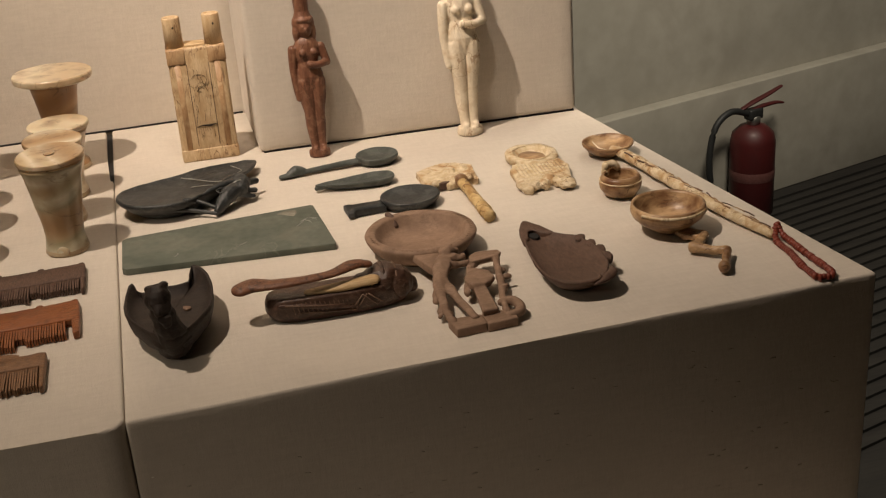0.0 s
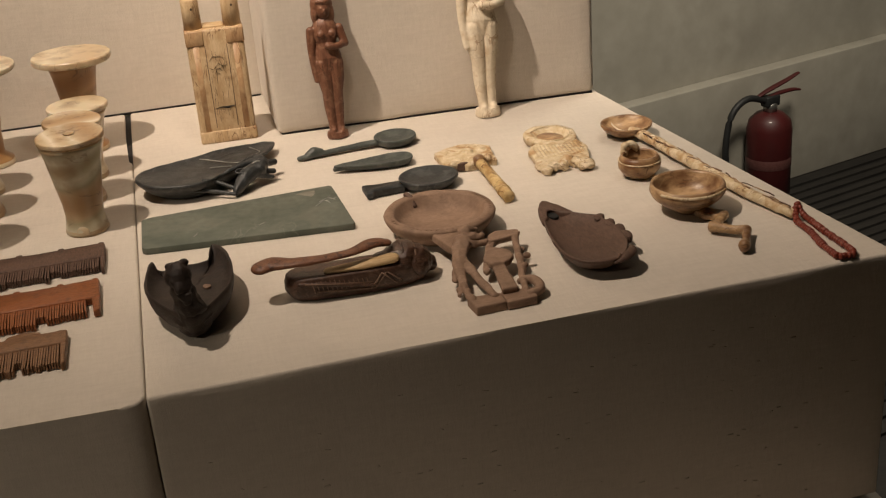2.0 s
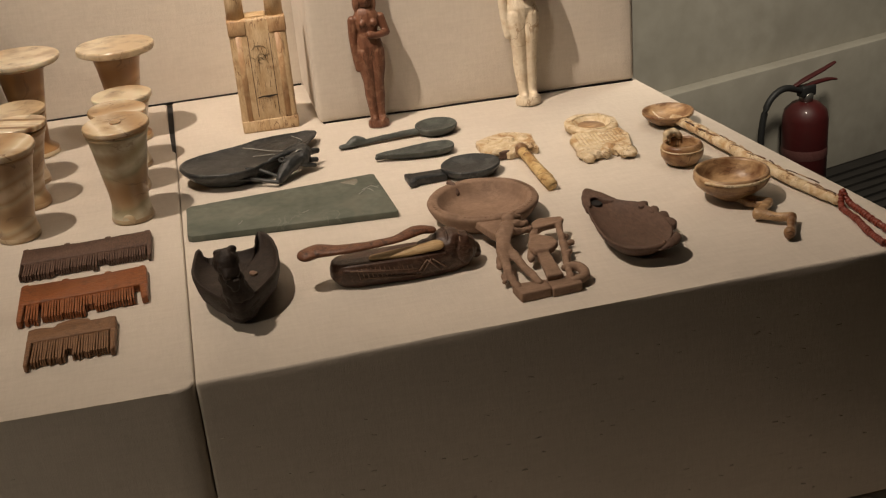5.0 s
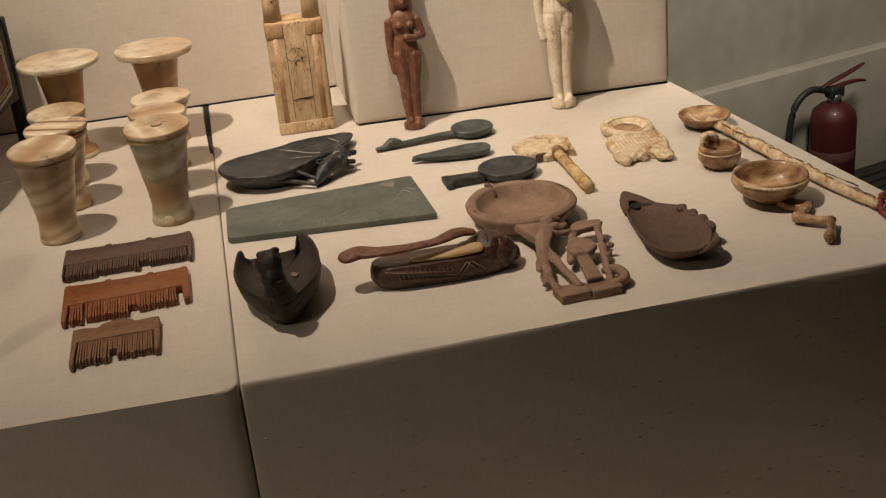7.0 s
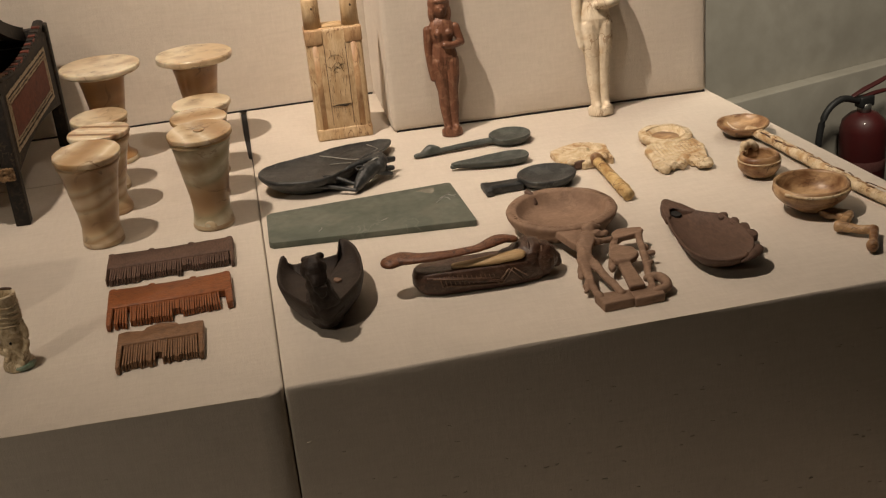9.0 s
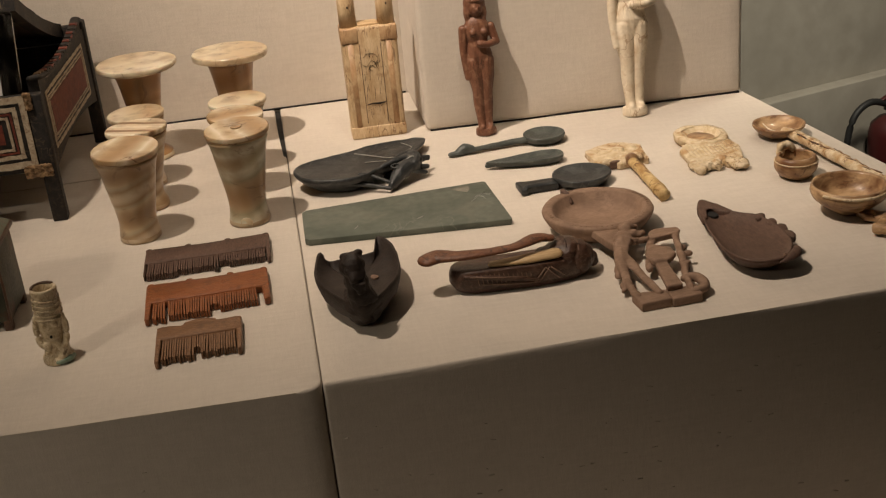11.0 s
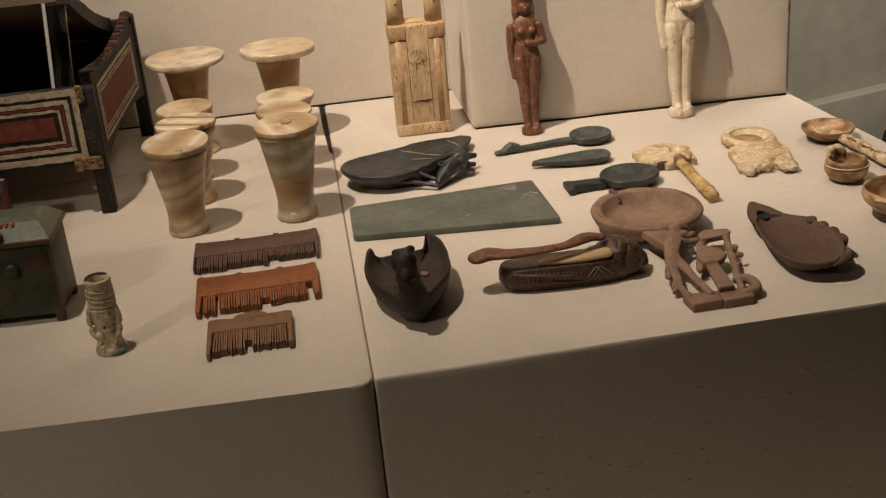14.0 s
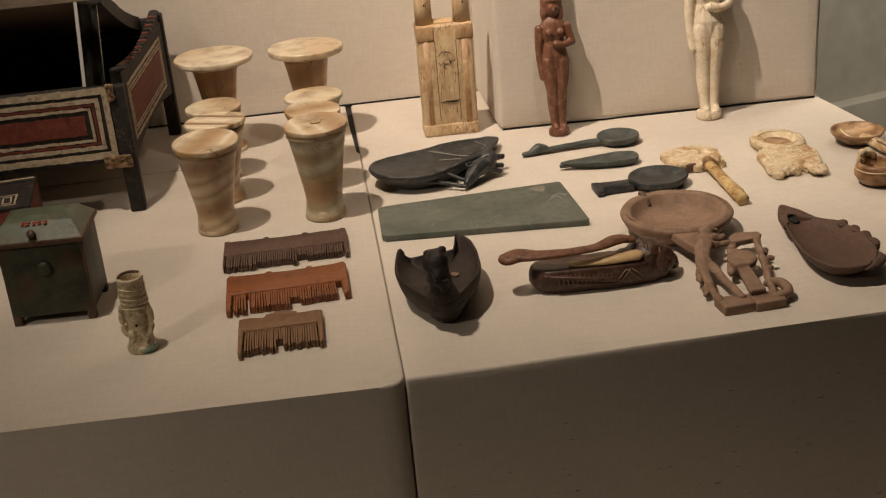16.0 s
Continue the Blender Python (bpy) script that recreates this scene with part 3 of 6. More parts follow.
def extinguisher():
    ob = thing("fire_extinguisher", "red fire extinguisher with black hose on the floor", "fire extinguisher", pose(1.773, 2.508, 0, 0, 0, 15))
    part("cylinder", lathe([(0, 0), (0.062, 0), (0.068, 0.008), (0.068, 0.235), (0.062, 0.262), (0.042, 0.282), (0.022, 0.290), (0, 0.290)], 40), ext_red, ob)
    part("label_sticker", lathe([(0.0684, 0.12), (0.0688, 0.121), (0.0688, 0.149), (0.0684, 0.15)], 40), sticker, ob, "pale writing band round the cylinder")
    part("neck", lathe([(0, 0.288), (0.021, 0.288), (0.021, 0.312), (0.014, 0.318), (0, 0.318)], 20), steel, ob)
    part("valve", block(-0.026, 0.026, -0.016, 0.016, 0.305, 0.338, 0.005), rubber, ob)
    part("carry_handle", limb([(-0.02, 0, 0.332), (0.03, 0, 0.338), (0.085, 0, 0.338), (0.115, 0, 0.332)], [0.008, 0.010, 0.009, 0.006], flat=0.6), ext_red, ob)
    part("squeeze_lever", limb([(-0.045, 0, 0.345), (0, 0, 0.358), (0.06, 0, 0.372), (0.105, 0, 0.385)], [0.008, 0.011, 0.010, 0.007], flat=0.5), ext_red, ob)
    part("hose", limb([(-0.02, 0, 0.325), (-0.090, 0, 0.345), (-0.148, 0, 0.31), (-0.170, 0, 0.22), (-0.160, 0, 0.13), (-0.122, 0, 0.075)], 0.010, 6), rubber, ob, "black rubber hose")
    part("nozzle", limb([(-0.118, 0, 0.076), (-0.105, 0, 0.05), (-0.095, 0, 0.02)], [0.011, 0.014, 0.018]), rubber, ob)


extinguisher()


# ---- palettes and stone spoons ----
def green_palette():
    pts = [(0.0035, 0.2150), (0.0065, 0.2112), (0.1632, 0.1945), (0.1645, 0.1965), (0.1603, 0.2815), (0.1578, 0.2835), (0.0085, 0.2745), (0.0045, 0.2705)]
    c = Vector((0.083, 0.232, 0))
    ob = thing("stone_palette", "flat green slate palette with pale scratches at one corner", "palette", at(c.x, c.y))
    part("slab", slab([(x - c.x, y - c.y) for x, y in pts], 0.0, 0.0054, 0.0007), slate, ob, sharp=35)
    part("chip", slab([(0.046, 0.0415), (0.055, 0.0455), (0.062, 0.0440), (0.0615, 0.0370), (0.058, 0.0315), (0.0525, 0.0365)], 0.0050, 0.00560, 0.0003), chip_stone, ob, "shallow brownish chip")
    for x0, y0, x1, y1 in ((0.062, 0.018, 0.073, 0.028), (0.066, 0.020, 0.070, 0.012), (0.070, 0.024, 0.075, 0.017), (0.058, 0.010, 0.066, 0.021), (0.072, 0.020, 0.0765, 0.021), (0.010, -0.010, 0.016, -0.006), (-0.040, -0.012, -0.037, -0.006)):
        part("scratch", tube([(x0, y0, 0.00535), ((x0 + x1) / 2 + 0.001, (y0 + y1) / 2, 0.0055), (x1, y1, 0.00535)], 0.0004, 6), vein, ob, "pale scratch")


green_palette()


def gazelle_dish():
    ob = thing("gazelle_dish", "black stone cosmetic dish shaped like a bound gazelle", "cosmetic dish", at(0.062, 0.335))
    out = [(-0.059, 0.004), (-0.053, 0.019), (-0.033, 0.029), (-0.007, 0.037), (0.020, 0.052), (0.046, 0.066), (0.060, 0.0735), (0.0660, 0.067),
           (0.058, 0.045), (0.045, 0.027), (0.034, 0.006), (0.012, -0.018), (-0.005, -0.031), (-0.027, -0.032), (-0.048, -0.022), (-0.057, -0.009)]
    out = [tuple(p)[:2] for p in curve_pts([(x, y, 0) for x, y in out], 5, True)]
    bm = dish(out, (-0.010, 0.006), [(0.58, 0.0), (0.70, 0.0020), (0.86, 0.0075), (0.97, 0.0130), (1.0, 0.0158), (0.995, 0.0172), (0.965, 0.0176), (0.935, 0.0168), (0.86, 0.0158), (0.4, 0.0150)])
    for v in bm.verts:
        v.co.z *= 1 - 0.46 * min(1.0, max(0.0, (v.co.x - 0.012) / 0.050))
    part("dish_body", rough_up(bm, 0.0007, 90), schist, ob)
    # bent neck and head turned back to the front, with ears and horns
    bm = limb([(0.030, 0.008, 0.0105), (0.038, 0.003, 0.0150), (0.0425, -0.006, 0.0155), (0.040, -0.015, 0.0140)], [0.0060, 0.0068, 0.0070, 0.0062])
    limb([(0.040, -0.012, 0.0140), (0.030, -0.021, 0.0130), (0.023, -0.029, 0.0090), (0.0175, -0.036, 0.0055)], [0.0060, 0.0072, 0.0058, 0.0036], bm=bm)
    limb([(0.036, -0.004, 0.0170), (0.024, -0.011, 0.0178), (0.011, -0.0175, 0.0165)], [0.0036, 0.0030, 0.0012], bm=bm)
    limb([(0.040, -0.008, 0.0150), (0.047, -0.003, 0.0140), (0.0545, 0.002, 0.0125)], [0.0034, 0.0030, 0.0026], bm=bm)
    limb([(0.038, -0.014, 0.0130), (0.045, -0.013, 0.0110), (0.0520, -0.012, 0.0095)], [0.0032, 0.0026, 0.0024], bm=bm)
    limb([(0.034, -0.020, 0.0120), (0.042, -0.018, 0.0085), (0.0500, -0.016, 0.0060)], [0.0028, 0.0022, 0.0018], bm=bm)
    bmesh.ops.translate(bm, verts=bm.verts, vec=(0.0040, 0.0045, 0))
    part("gazelle_head", rough_up(bm, 0.0007, 240), schist, ob, "turned-back gazelle head with broken horns", remesh=0.0006)
    part("eye_ring", tube([(0.0275 + 0.0038 * math.cos(a), -0.0200 + 0.0022 * math.sin(a), 0.0182 + 0.0010 * math.sin(a)) for a in [2 * math.pi * i / 20 for i in range(21)]], 0.0007, 6), schist, ob, "raised ring of the eye")
    part("neck_band", limb([(0.0490, -0.0085, 0.0150), (0.0445, -0.0090, 0.0208), (0.0390, -0.0105, 0.0198)], 0.0007, n=6), vein, ob, "pale worn line across the neck")
    for pts in ([(0.020, -0.036, 0.0045), (0.006, -0.028, 0.0062), (-0.006, -0.027, 0.0085), (-0.016, -0.029, 0.0105)], [(0.020, -0.030, 0.0080), (0.006, -0.022, 0.0130), (-0.004, -0.021, 0.0150)]):
        part("bound_leg", limb(pts, [0.0015, 0.0018, 0.0018, 0.0010][:len(pts)]), schist, ob)
    part("crack", limb([(-0.003, 0.030, 0.0168), (0.008, 0.022, 0.0165), (0.022, 0.014, 0.0152), (0.034, 0.016, 0.0138), (0.046, 0.035, 0.0122)], 0.0005, n=6), vein, ob, "pale mended crack")
    part("crack", limb([(0.004, 0.006, 0.0158), (0.014, 0.005, 0.0158), (0.022, 0.006, 0.0148)], 0.0004, n=6), vein, ob, "pale mended crack")
    part("crack", limb([(0.046, 0.035, 0.0122), (0.050, 0.044, 0.0112), (0.042, 0.056, 0.0122)], 0.0004, n=6), vein, ob, "pale mended crack")


gazelle_dish()


def spoon(name, label, x, y, turn, bowl, length, width, mat, height=0.009, knob=False, flare=False):
    """A stone spoon; the bowl (rx, ry) at the origin, the handle towards -x."""
    ob = thing(name, label, "cosmetic spoon", at(x, y, turn), "stone cosmetic spoons")
    rx, ry = bowl
    o = oval(0, 0, rx, ry, 48, 0, 0.03, len(label))
    part("bowl", dish(o, (0, 0), [(0.62, 0), (0.82, 0.0015), (0.97, height * 0.62), (1.0, height * 0.85), (0.985, height), (0.93, height), (0.86, height * 0.86), (0.6, height * 0.68), (0.3, height * 0.62)]), mat, ob)
    zs = height * 0.55
    pts = [(-rx * 0.86, 0, zs), (-rx - length * 0.35, 0.0005, zs * 0.9), (-rx - length * 0.75, -0.0008, zs * 0.75), (-rx - length, -0.001, zs * 0.6)]
    if knob:
        bm = limb(pts, [width, width * 0.85, width * 0.8, width * 0.72], flat=0.7)
        limb([(-rx - length * 0.72, 0, zs), (-rx - length * 0.80, 0.001, zs * 1.15), (-rx - length * 0.88, 0, zs * 0.8)], [width * 0.9, width * 1.3, width * 0.9], bm=bm)
    elif flare:
        bm = slab([(-rx * 0.88, -width), (-rx * 0.88, width), (-rx - length * 0.8, width * 0.85), (-rx - length * 0.82, width * 1.35), (-rx - length, width * 1.3), (-rx - length, -width * 1.3), (-rx - length * 0.82, -width * 1.35), (-rx - length * 0.8, -width * 0.85)], 0.0008, height * 0.66, 0.0012)
    else:
        bm = limb(pts, [ry * 0.75, ry * 0.55, width * 0.7, width * 0.35], flat=0.7)
    part("handle", rough_up(bm, 0.0004, 150), mat, ob, remesh=0.0007 if knob else 0.0)


spoon("stone_spoon", "long-handled green stone spoon with an oval bowl", 0.2345, 0.3755, 5, (0.0195, 0.0185), 0.070, 0.0042, green_stone, 0.0085, knob=True)
def teardrop_spoon():
    ob = thing("stone_spoon", "slender pointed dark green stone spoon", "cosmetic spoon", at(0.2200, 0.3215, 2) @ Matrix.Diagonal((1.0, 0.92, 0.9, 1)), "stone cosmetic spoons")
    pts = [(-0.049, 0.004), (-0.030, 0.0080), (-0.010, 0.0120), (0.006, 0.0130), (0.0155, 0.0095), (0.0185, 0.0), (0.0155, -0.0095), (0.006, -0.0130), (-0.010, -0.0125), (-0.030, -0.0075), (-0.049, 0.0)]
    o = [tuple(p)[:2] for p in curve_pts([(x, y, 0) for x, y in pts], 5, True)]
    part("bowl", rough_up(dish(o, (0.003, 0), [(0.60, 0), (0.82, 0.002), (0.97, 0.0058), (1.0, 0.0072), (0.985, 0.0082), (0.93, 0.0083), (0.84, 0.0070), (0.55, 0.0055)]), 0.0004, 120), green_stone, ob)
    part("tip", limb([(-0.044, 0.002, 0.0052), (-0.050, 0.002, 0.0045)], [0.0030, 0.0022]), green_stone, ob)


teardrop_spoon()
spoon("stone_spoon", "black stone spoon with a flat squared handle", 0.2385, 0.2610, 3, (0.0250, 0.0225), 0.030, 0.0078, schist, 0.0095, flare=True)


# ---- wooden dishes, boxes and combs ----
def openwork_dish():
    ob = thing("openwork_spoon", "large brown wooden cosmetic spoon with a round bowl and openwork handle", "cosmetic spoon", at(0.2228, 0.1645))
    prof = [(0, 0), (0.023, 0), (0.030, 0.0015), (0.0380, 0.0075), (0.0412, 0.0130), (0.0420, 0.0160), (0.0412, 0.0176), (0.0352, 0.0180), (0.0338, 0.0166), (0.0312, 0.0105), (0.027, 0.0075), (0.015, 0.0062), (0, 0.006)]
    part("bowl", rough_up(lathe(prof, 64, None, (0.0015, 0)), 0.0006, 60), brown_wood, ob)
    notches = bmesh.new()
    for i in range(64):
        a = 2 * math.pi * i / 64
        if not 1.5 < a < 2.2:
            block(0.0368, 0.0392, -0.0008, 0.0008, 0.0174, 0.01812, 0, notches)
            bmesh.ops.rotate(notches, verts=notches.verts[-8:], matrix=Matrix.Rotation(a, 3, "Z"))
            bmesh.ops.translate(notches, verts=notches.verts[-8:], vec=(0.0015, 0, 0))
    part("rim_beading", notches, brown_wood, ob, "row of small carved blocks on the rim", smooth=False)
    # Dark raised piece standing in for a shaded notch inside the rim.
    part("rim_notch_shade", limb([(-0.0115, 0.0300, 0.0115), (-0.0130, 0.0345, 0.0160), (-0.0150, 0.0395, 0.0178)], [0.0022, 0.0026, 0.0024]), umber_wood, ob)
    bm = slab([(-0.016, -0.030), (-0.002, -0.040), (0.014, -0.037), (0.012, -0.052), (0.004, -0.062), (-0.0065, -0.067), (-0.0085, -0.060)], 0.0095, 0.0160, 0.0015)
    part("neck", rough_up(bm, 0.0005, 160), brown_wood, ob, remesh=0.0007)
    # striding figure: head, raised arm, arm to the post, torso, two legs
    bm = limb([(0.005, -0.055, 0.0165), (0.001, -0.064, 0.0160), (-0.003, -0.074, 0.0140), (-0.006, -0.086, 0.0120)], [0.0056, 0.0072, 0.0052, 0.0058], flat=0.6)
    limb([(-0.007, -0.086, 0.0120), (-0.0095, -0.103, 0.0095), (-0.0105, -0.118, 0.0075), (-0.0100, -0.131, 0.0060)], [0.0046, 0.0032, 0.0026, 0.0030], flat=0.7, bm=bm)
    limb([(-0.003, -0.084, 0.0120), (0.000, -0.102, 0.0095), (0.003, -0.118, 0.0075), (0.005, -0.131, 0.0060)], [0.0042, 0.0034, 0.0028, 0.0034], flat=0.7, bm=bm)
    ball((0.0085, -0.0485, 0.0185), (0.0060, 0.0056, 0.0046), bm)
    limb([(0.008, -0.047, 0.0180), (0.014, -0.0435, 0.0160), (0.0185, -0.0420, 0.0145)], [0.0042, 0.0032, 0.0018], bm=bm)
    limb([(0.004, -0.057, 0.0165), (0.013, -0.055, 0.0160), (0.0200, -0.0525, 0.0150)], [0.0034, 0.0028, 0.0022], bm=bm)
    limb([(0.003, -0.064, 0.0160), (0.012, -0.0635, 0.0140), (0.0205, -0.0610, 0.0130)], [0.0030, 0.0026, 0.0022], bm=bm)
    limb([(-0.007, -0.086, 0.0110), (-0.0115, -0.094, 0.0080), (-0.0130, -0.101, 0.0060)], [0.0030, 0.0026, 0.0018], bm=bm)
    limb([(-0.010, -0.108, 0.0080), (-0.0135, -0.114, 0.0060), (-0.0150, -0.119, 0.0045)], [0.0026, 0.0022, 0.0015], bm=bm)
    part("carved_figure", rough_up(bm, 0.0014, 260), brown_wood, ob, remesh=0.0006)
    # cap and the two thin posts of the shrine
    bm = slab([(0.0205, -0.0630), (0.0245, -0.0500), (0.0310, -0.0450), (0.0470, -0.0490), (0.0480, -0.0535), (0.0430, -0.0585), (0.0300, -0.0605)], 0.0095, 0.0140, 0.0010)
    limb([(0.0225, -0.060, 0.0115), (0.0165, -0.076, 0.0100), (0.0110, -0.092, 0.0085), (0.0100, -0.098, 0.0080)], [0.0024, 0.0020, 0.0022, 0.0026], bm=bm)
    limb([(0.0430, -0.055, 0.0115), (0.0385, -0.076, 0.0100), (0.0345, -0.096, 0.0085), (0.0295, -0.118, 0.0070), (0.0270, -0.132, 0.0055)], [0.0026, 0.0026, 0.0028, 0.0028, 0.0026], bm=bm)
    for x, y in ((0.0415, -0.0745), (0.0425, -0.0850), (0.0360, -0.1010)):
        ball((x, y, 0.0090), (0.0030, 0.0020, 0.0022), bm, 10)
    part("carved_post", rough_up(bm, 0.0012, 300), brown_wood, ob, remesh=0.0006)
    # inner figure with spread shoulders and one tapered leg
    bm = slab([(0.0130, -0.0800), (0.0200, -0.0655), (0.0320, -0.0770), (0.0330, -0.0860), (0.0280, -0.0935), (0.0230, -0.0970), (0.0130, -0.0965), (0.0110, -0.0880)], 0.0080, 0.0125, 0.0010)
    slab([(0.0150, -0.0940), (0.0235, -0.0945), (0.0215, -0.1320), (0.0105, -0.1330)], 0.0060, 0.0105, 0.0010, bm)
    limb([(0.0205, -0.068, 0.0110), (0.0260, -0.060, 0.0105), (0.0330, -0.0570, 0.0110)], [0.0026, 0.0022, 0.0020], bm=bm)
    part("inner_figure", rough_up(bm, 0.0010, 240), brown_wood, ob, remesh=0.0006)
    bm = limb([(0.0270, -0.1180, 0.0070), (0.0340, -0.1185, 0.0072), (0.0375, -0.1245, 0.0068), (0.0360, -0.1330, 0.0060), (0.0280, -0.1360, 0.0055)], [0.0024, 0.0032, 0.0036, 0.0036, 0.0030])
    part("curled_end", rough_up(bm, 0.0006, 240), brown_wood, ob, remesh=0.0006)
    for a, b in ((-0.0125, 0.0103), (0.0107, 0.0315)):
        part("foot_bar", rough_up(slab([(a, -0.1275), (b, -0.1285), (b, -0.1425), (a + (0.002 if a < 0 else 0), -0.1440)], 0.0, 0.0066, 0.0009), 0.0004, 200), brown_wood, ob)


openwork_dish()


def fish_dish():
    ob = thing("fish_dish", "dark brown wooden dish shaped like a fish with scalloped fins", "cosmetic dish", at(0.3125, 0.084))
    pts = [(-0.0130, 0.0680), (-0.0085, 0.0685), (-0.0030, 0.0560), (0.0015, 0.0430), (0.0090, 0.0350), (0.0175, 0.0270), (0.0225, 0.0080), (0.0225, -0.0110), (0.0200, -0.0260), (0.0110, -0.0420), (-0.0005, -0.0480), (-0.0170, -0.0440), (-0.0262, -0.0280), (-0.0272, -0.0030), (-0.0235, 0.0270), (-0.0180, 0.0520)]
    o = [tuple(p)[:2] for p in curve_pts([(x, y, 0) for x, y in pts], 5, True)]
    part("bowl", rough_up(dish(o, (-0.001, -0.004), [(0.46, 0), (0.62, 0.0018), (0.86, 0.0085), (0.985, 0.0135), (1.0, 0.0150), (0.985, 0.0158), (0.95, 0.0158), (0.915, 0.0148), (0.75, 0.0125), (0.4, 0.0112)]), 0.0005, 80), umber_wood, ob)
    bm = slab([(-0.0225, 0.034), (-0.0195, 0.054), (-0.0140, 0.0670), (-0.0085, 0.0685), (-0.0030, 0.057), (0.0045, 0.0405), (0.0020, 0.0380), (-0.0060, 0.0440), (-0.0100, 0.0510), (-0.0150, 0.0480), (-0.0175, 0.036)], 0.0090, 0.0168, 0.0020)
    part("fish_head", rough_up(bm, 0.0012, 200), umber_wood, ob, remesh=0.0007)
    # No hole is cut here; a black plate paints its dark inside.
    part("head_hole_shade", slab(oval(-0.0115, 0.0445, 0.0040, 0.0058, 16, 20, 0.2, 2), 0.0110, 0.0140), gap_black, ob, "black plate standing in for the shaded hole behind the head", smooth=False)
    for x, y, turn in ((0.0182, 0.0262, -35), (0.0220, 0.0140, -20), (0.0245, 0.0022, -10), (0.0248, -0.0100, 0)):
        part("scalloped_fin", rough_up(slab(oval(x, y, 0.0036, 0.0066, 18, turn, 0.12, x * 900), 0.0100, 0.0153, 0.0012), 0.0004, 200), umber_wood, ob)
    bm = limb([(0.0020, -0.0470, 0.0130), (0.0110, -0.0440, 0.0142), (0.0180, -0.0365, 0.0142), (0.0215, -0.0270, 0.0130)], [0.0020, 0.0036, 0.0038, 0.0016], flat=0.6)
    part("fish_tail", rough_up(bm, 0.0004, 200), umber_wood, ob)
    part("worn_spot", slab(oval(0.0065, -0.0430, 0.0012, 0.0018, 10, -20, 0.3, 5), 0.0150, 0.0164), worn_line, ob, "tiny pale chip on the rim")


fish_dish()


def duck_box():
    ob = thing("duck_box", "blackened wooden duck-shaped cosmetic dish with an upright neck", "cosmetic dish", at(0.0345, 0.098))
    out = [(-0.0235, 0.0370), (-0.0280, 0.0200), (-0.0288, 0.0000), (-0.0245, -0.0200), (-0.0170, -0.0400), (-0.0080, -0.0575), (-0.0010, -0.0640), (0.0070, -0.0580), (0.0165, -0.0400), (0.0270, -0.0150), (0.0310, 0.0100),
           (0.0300, 0.0310), (0.0250, 0.0480), (0.0205, 0.0520), (0.0180, 0.0400), (0.0165, 0.0325), (0.0080, 0.0300), (-0.0040, 0.0290), (-0.0150, 0.0260), (-0.0195, 0.0290)]
    out = [tuple(p)[:2] for p in curve_pts([(x, y if y > -0.01 else -0.01 + (y + 0.01) * 0.78, 0) for x, y in out], 5, True)]
    bm = dish(out, (0.000, -0.006), [(0.40, 0.0), (0.58, 0.0012), (0.76, 0.0050), (0.90, 0.0105), (0.975, 0.0165), (1.0, 0.0205), (0.997, 0.0232), (0.965, 0.0240), (0.925, 0.0232), (0.880, 0.0190), (0.6, 0.0182), (0.3, 0.0182)])
    for v in bm.verts:
        if v.co.z > 0.018 and v.co.y > 0.015 and not -0.020 < v.co.x < 0.0165:
            v.co.z += 0.0030 * min(1.0, (v.co.y - 0.015) / 0.02)
    part("duck_body", rough_up(bm, 0.0006, 110), ebony, ob)
    # breast and neck rise from the pointed front, the head bows back over the bowl
    bm = limb([(0.000, -0.0330, 0.0120), (-0.0005, -0.0410, 0.0220), (-0.0025, -0.0455, 0.0340), (-0.0045, -0.0465, 0.0440)], [0.0120, 0.0105, 0.0080, 0.0072])
    limb([(-0.001, -0.036, 0.0175), (-0.004, -0.026, 0.0185), (-0.008, -0.014, 0.0185)], [0.0140, 0.0100, 0.0030], flat=0.30, bm=bm)
    ball((-0.0045, -0.0455, 0.0500), (0.0084, 0.0086, 0.0092), bm)
    ball((-0.0080, -0.0425, 0.0555), (0.0034, 0.0040, 0.0030), bm)
    ball((-0.0005, -0.0430, 0.0562), (0.0034, 0.0040, 0.0030), bm)
    limb([(-0.0040, -0.0500, 0.0480), (-0.0030, -0.0545, 0.0420), (-0.0020, -0.0555, 0.0360)], [0.0070, 0.0052, 0.0034], flat=0.7, bm=bm)
    part("duck_head", rough_up(bm, 0.0017, 190), ebony, ob, remesh=0.0006)
    part("worn_patch", rough_up(slab(oval(0.0115, -0.0010, 0.0024, 0.0036, 12, 25, 0.3, 4), 0.0176, 0.0192, 0.0003), 0.0004, 300), worn_line, ob, "small patch of bare lighter wood")


duck_box()


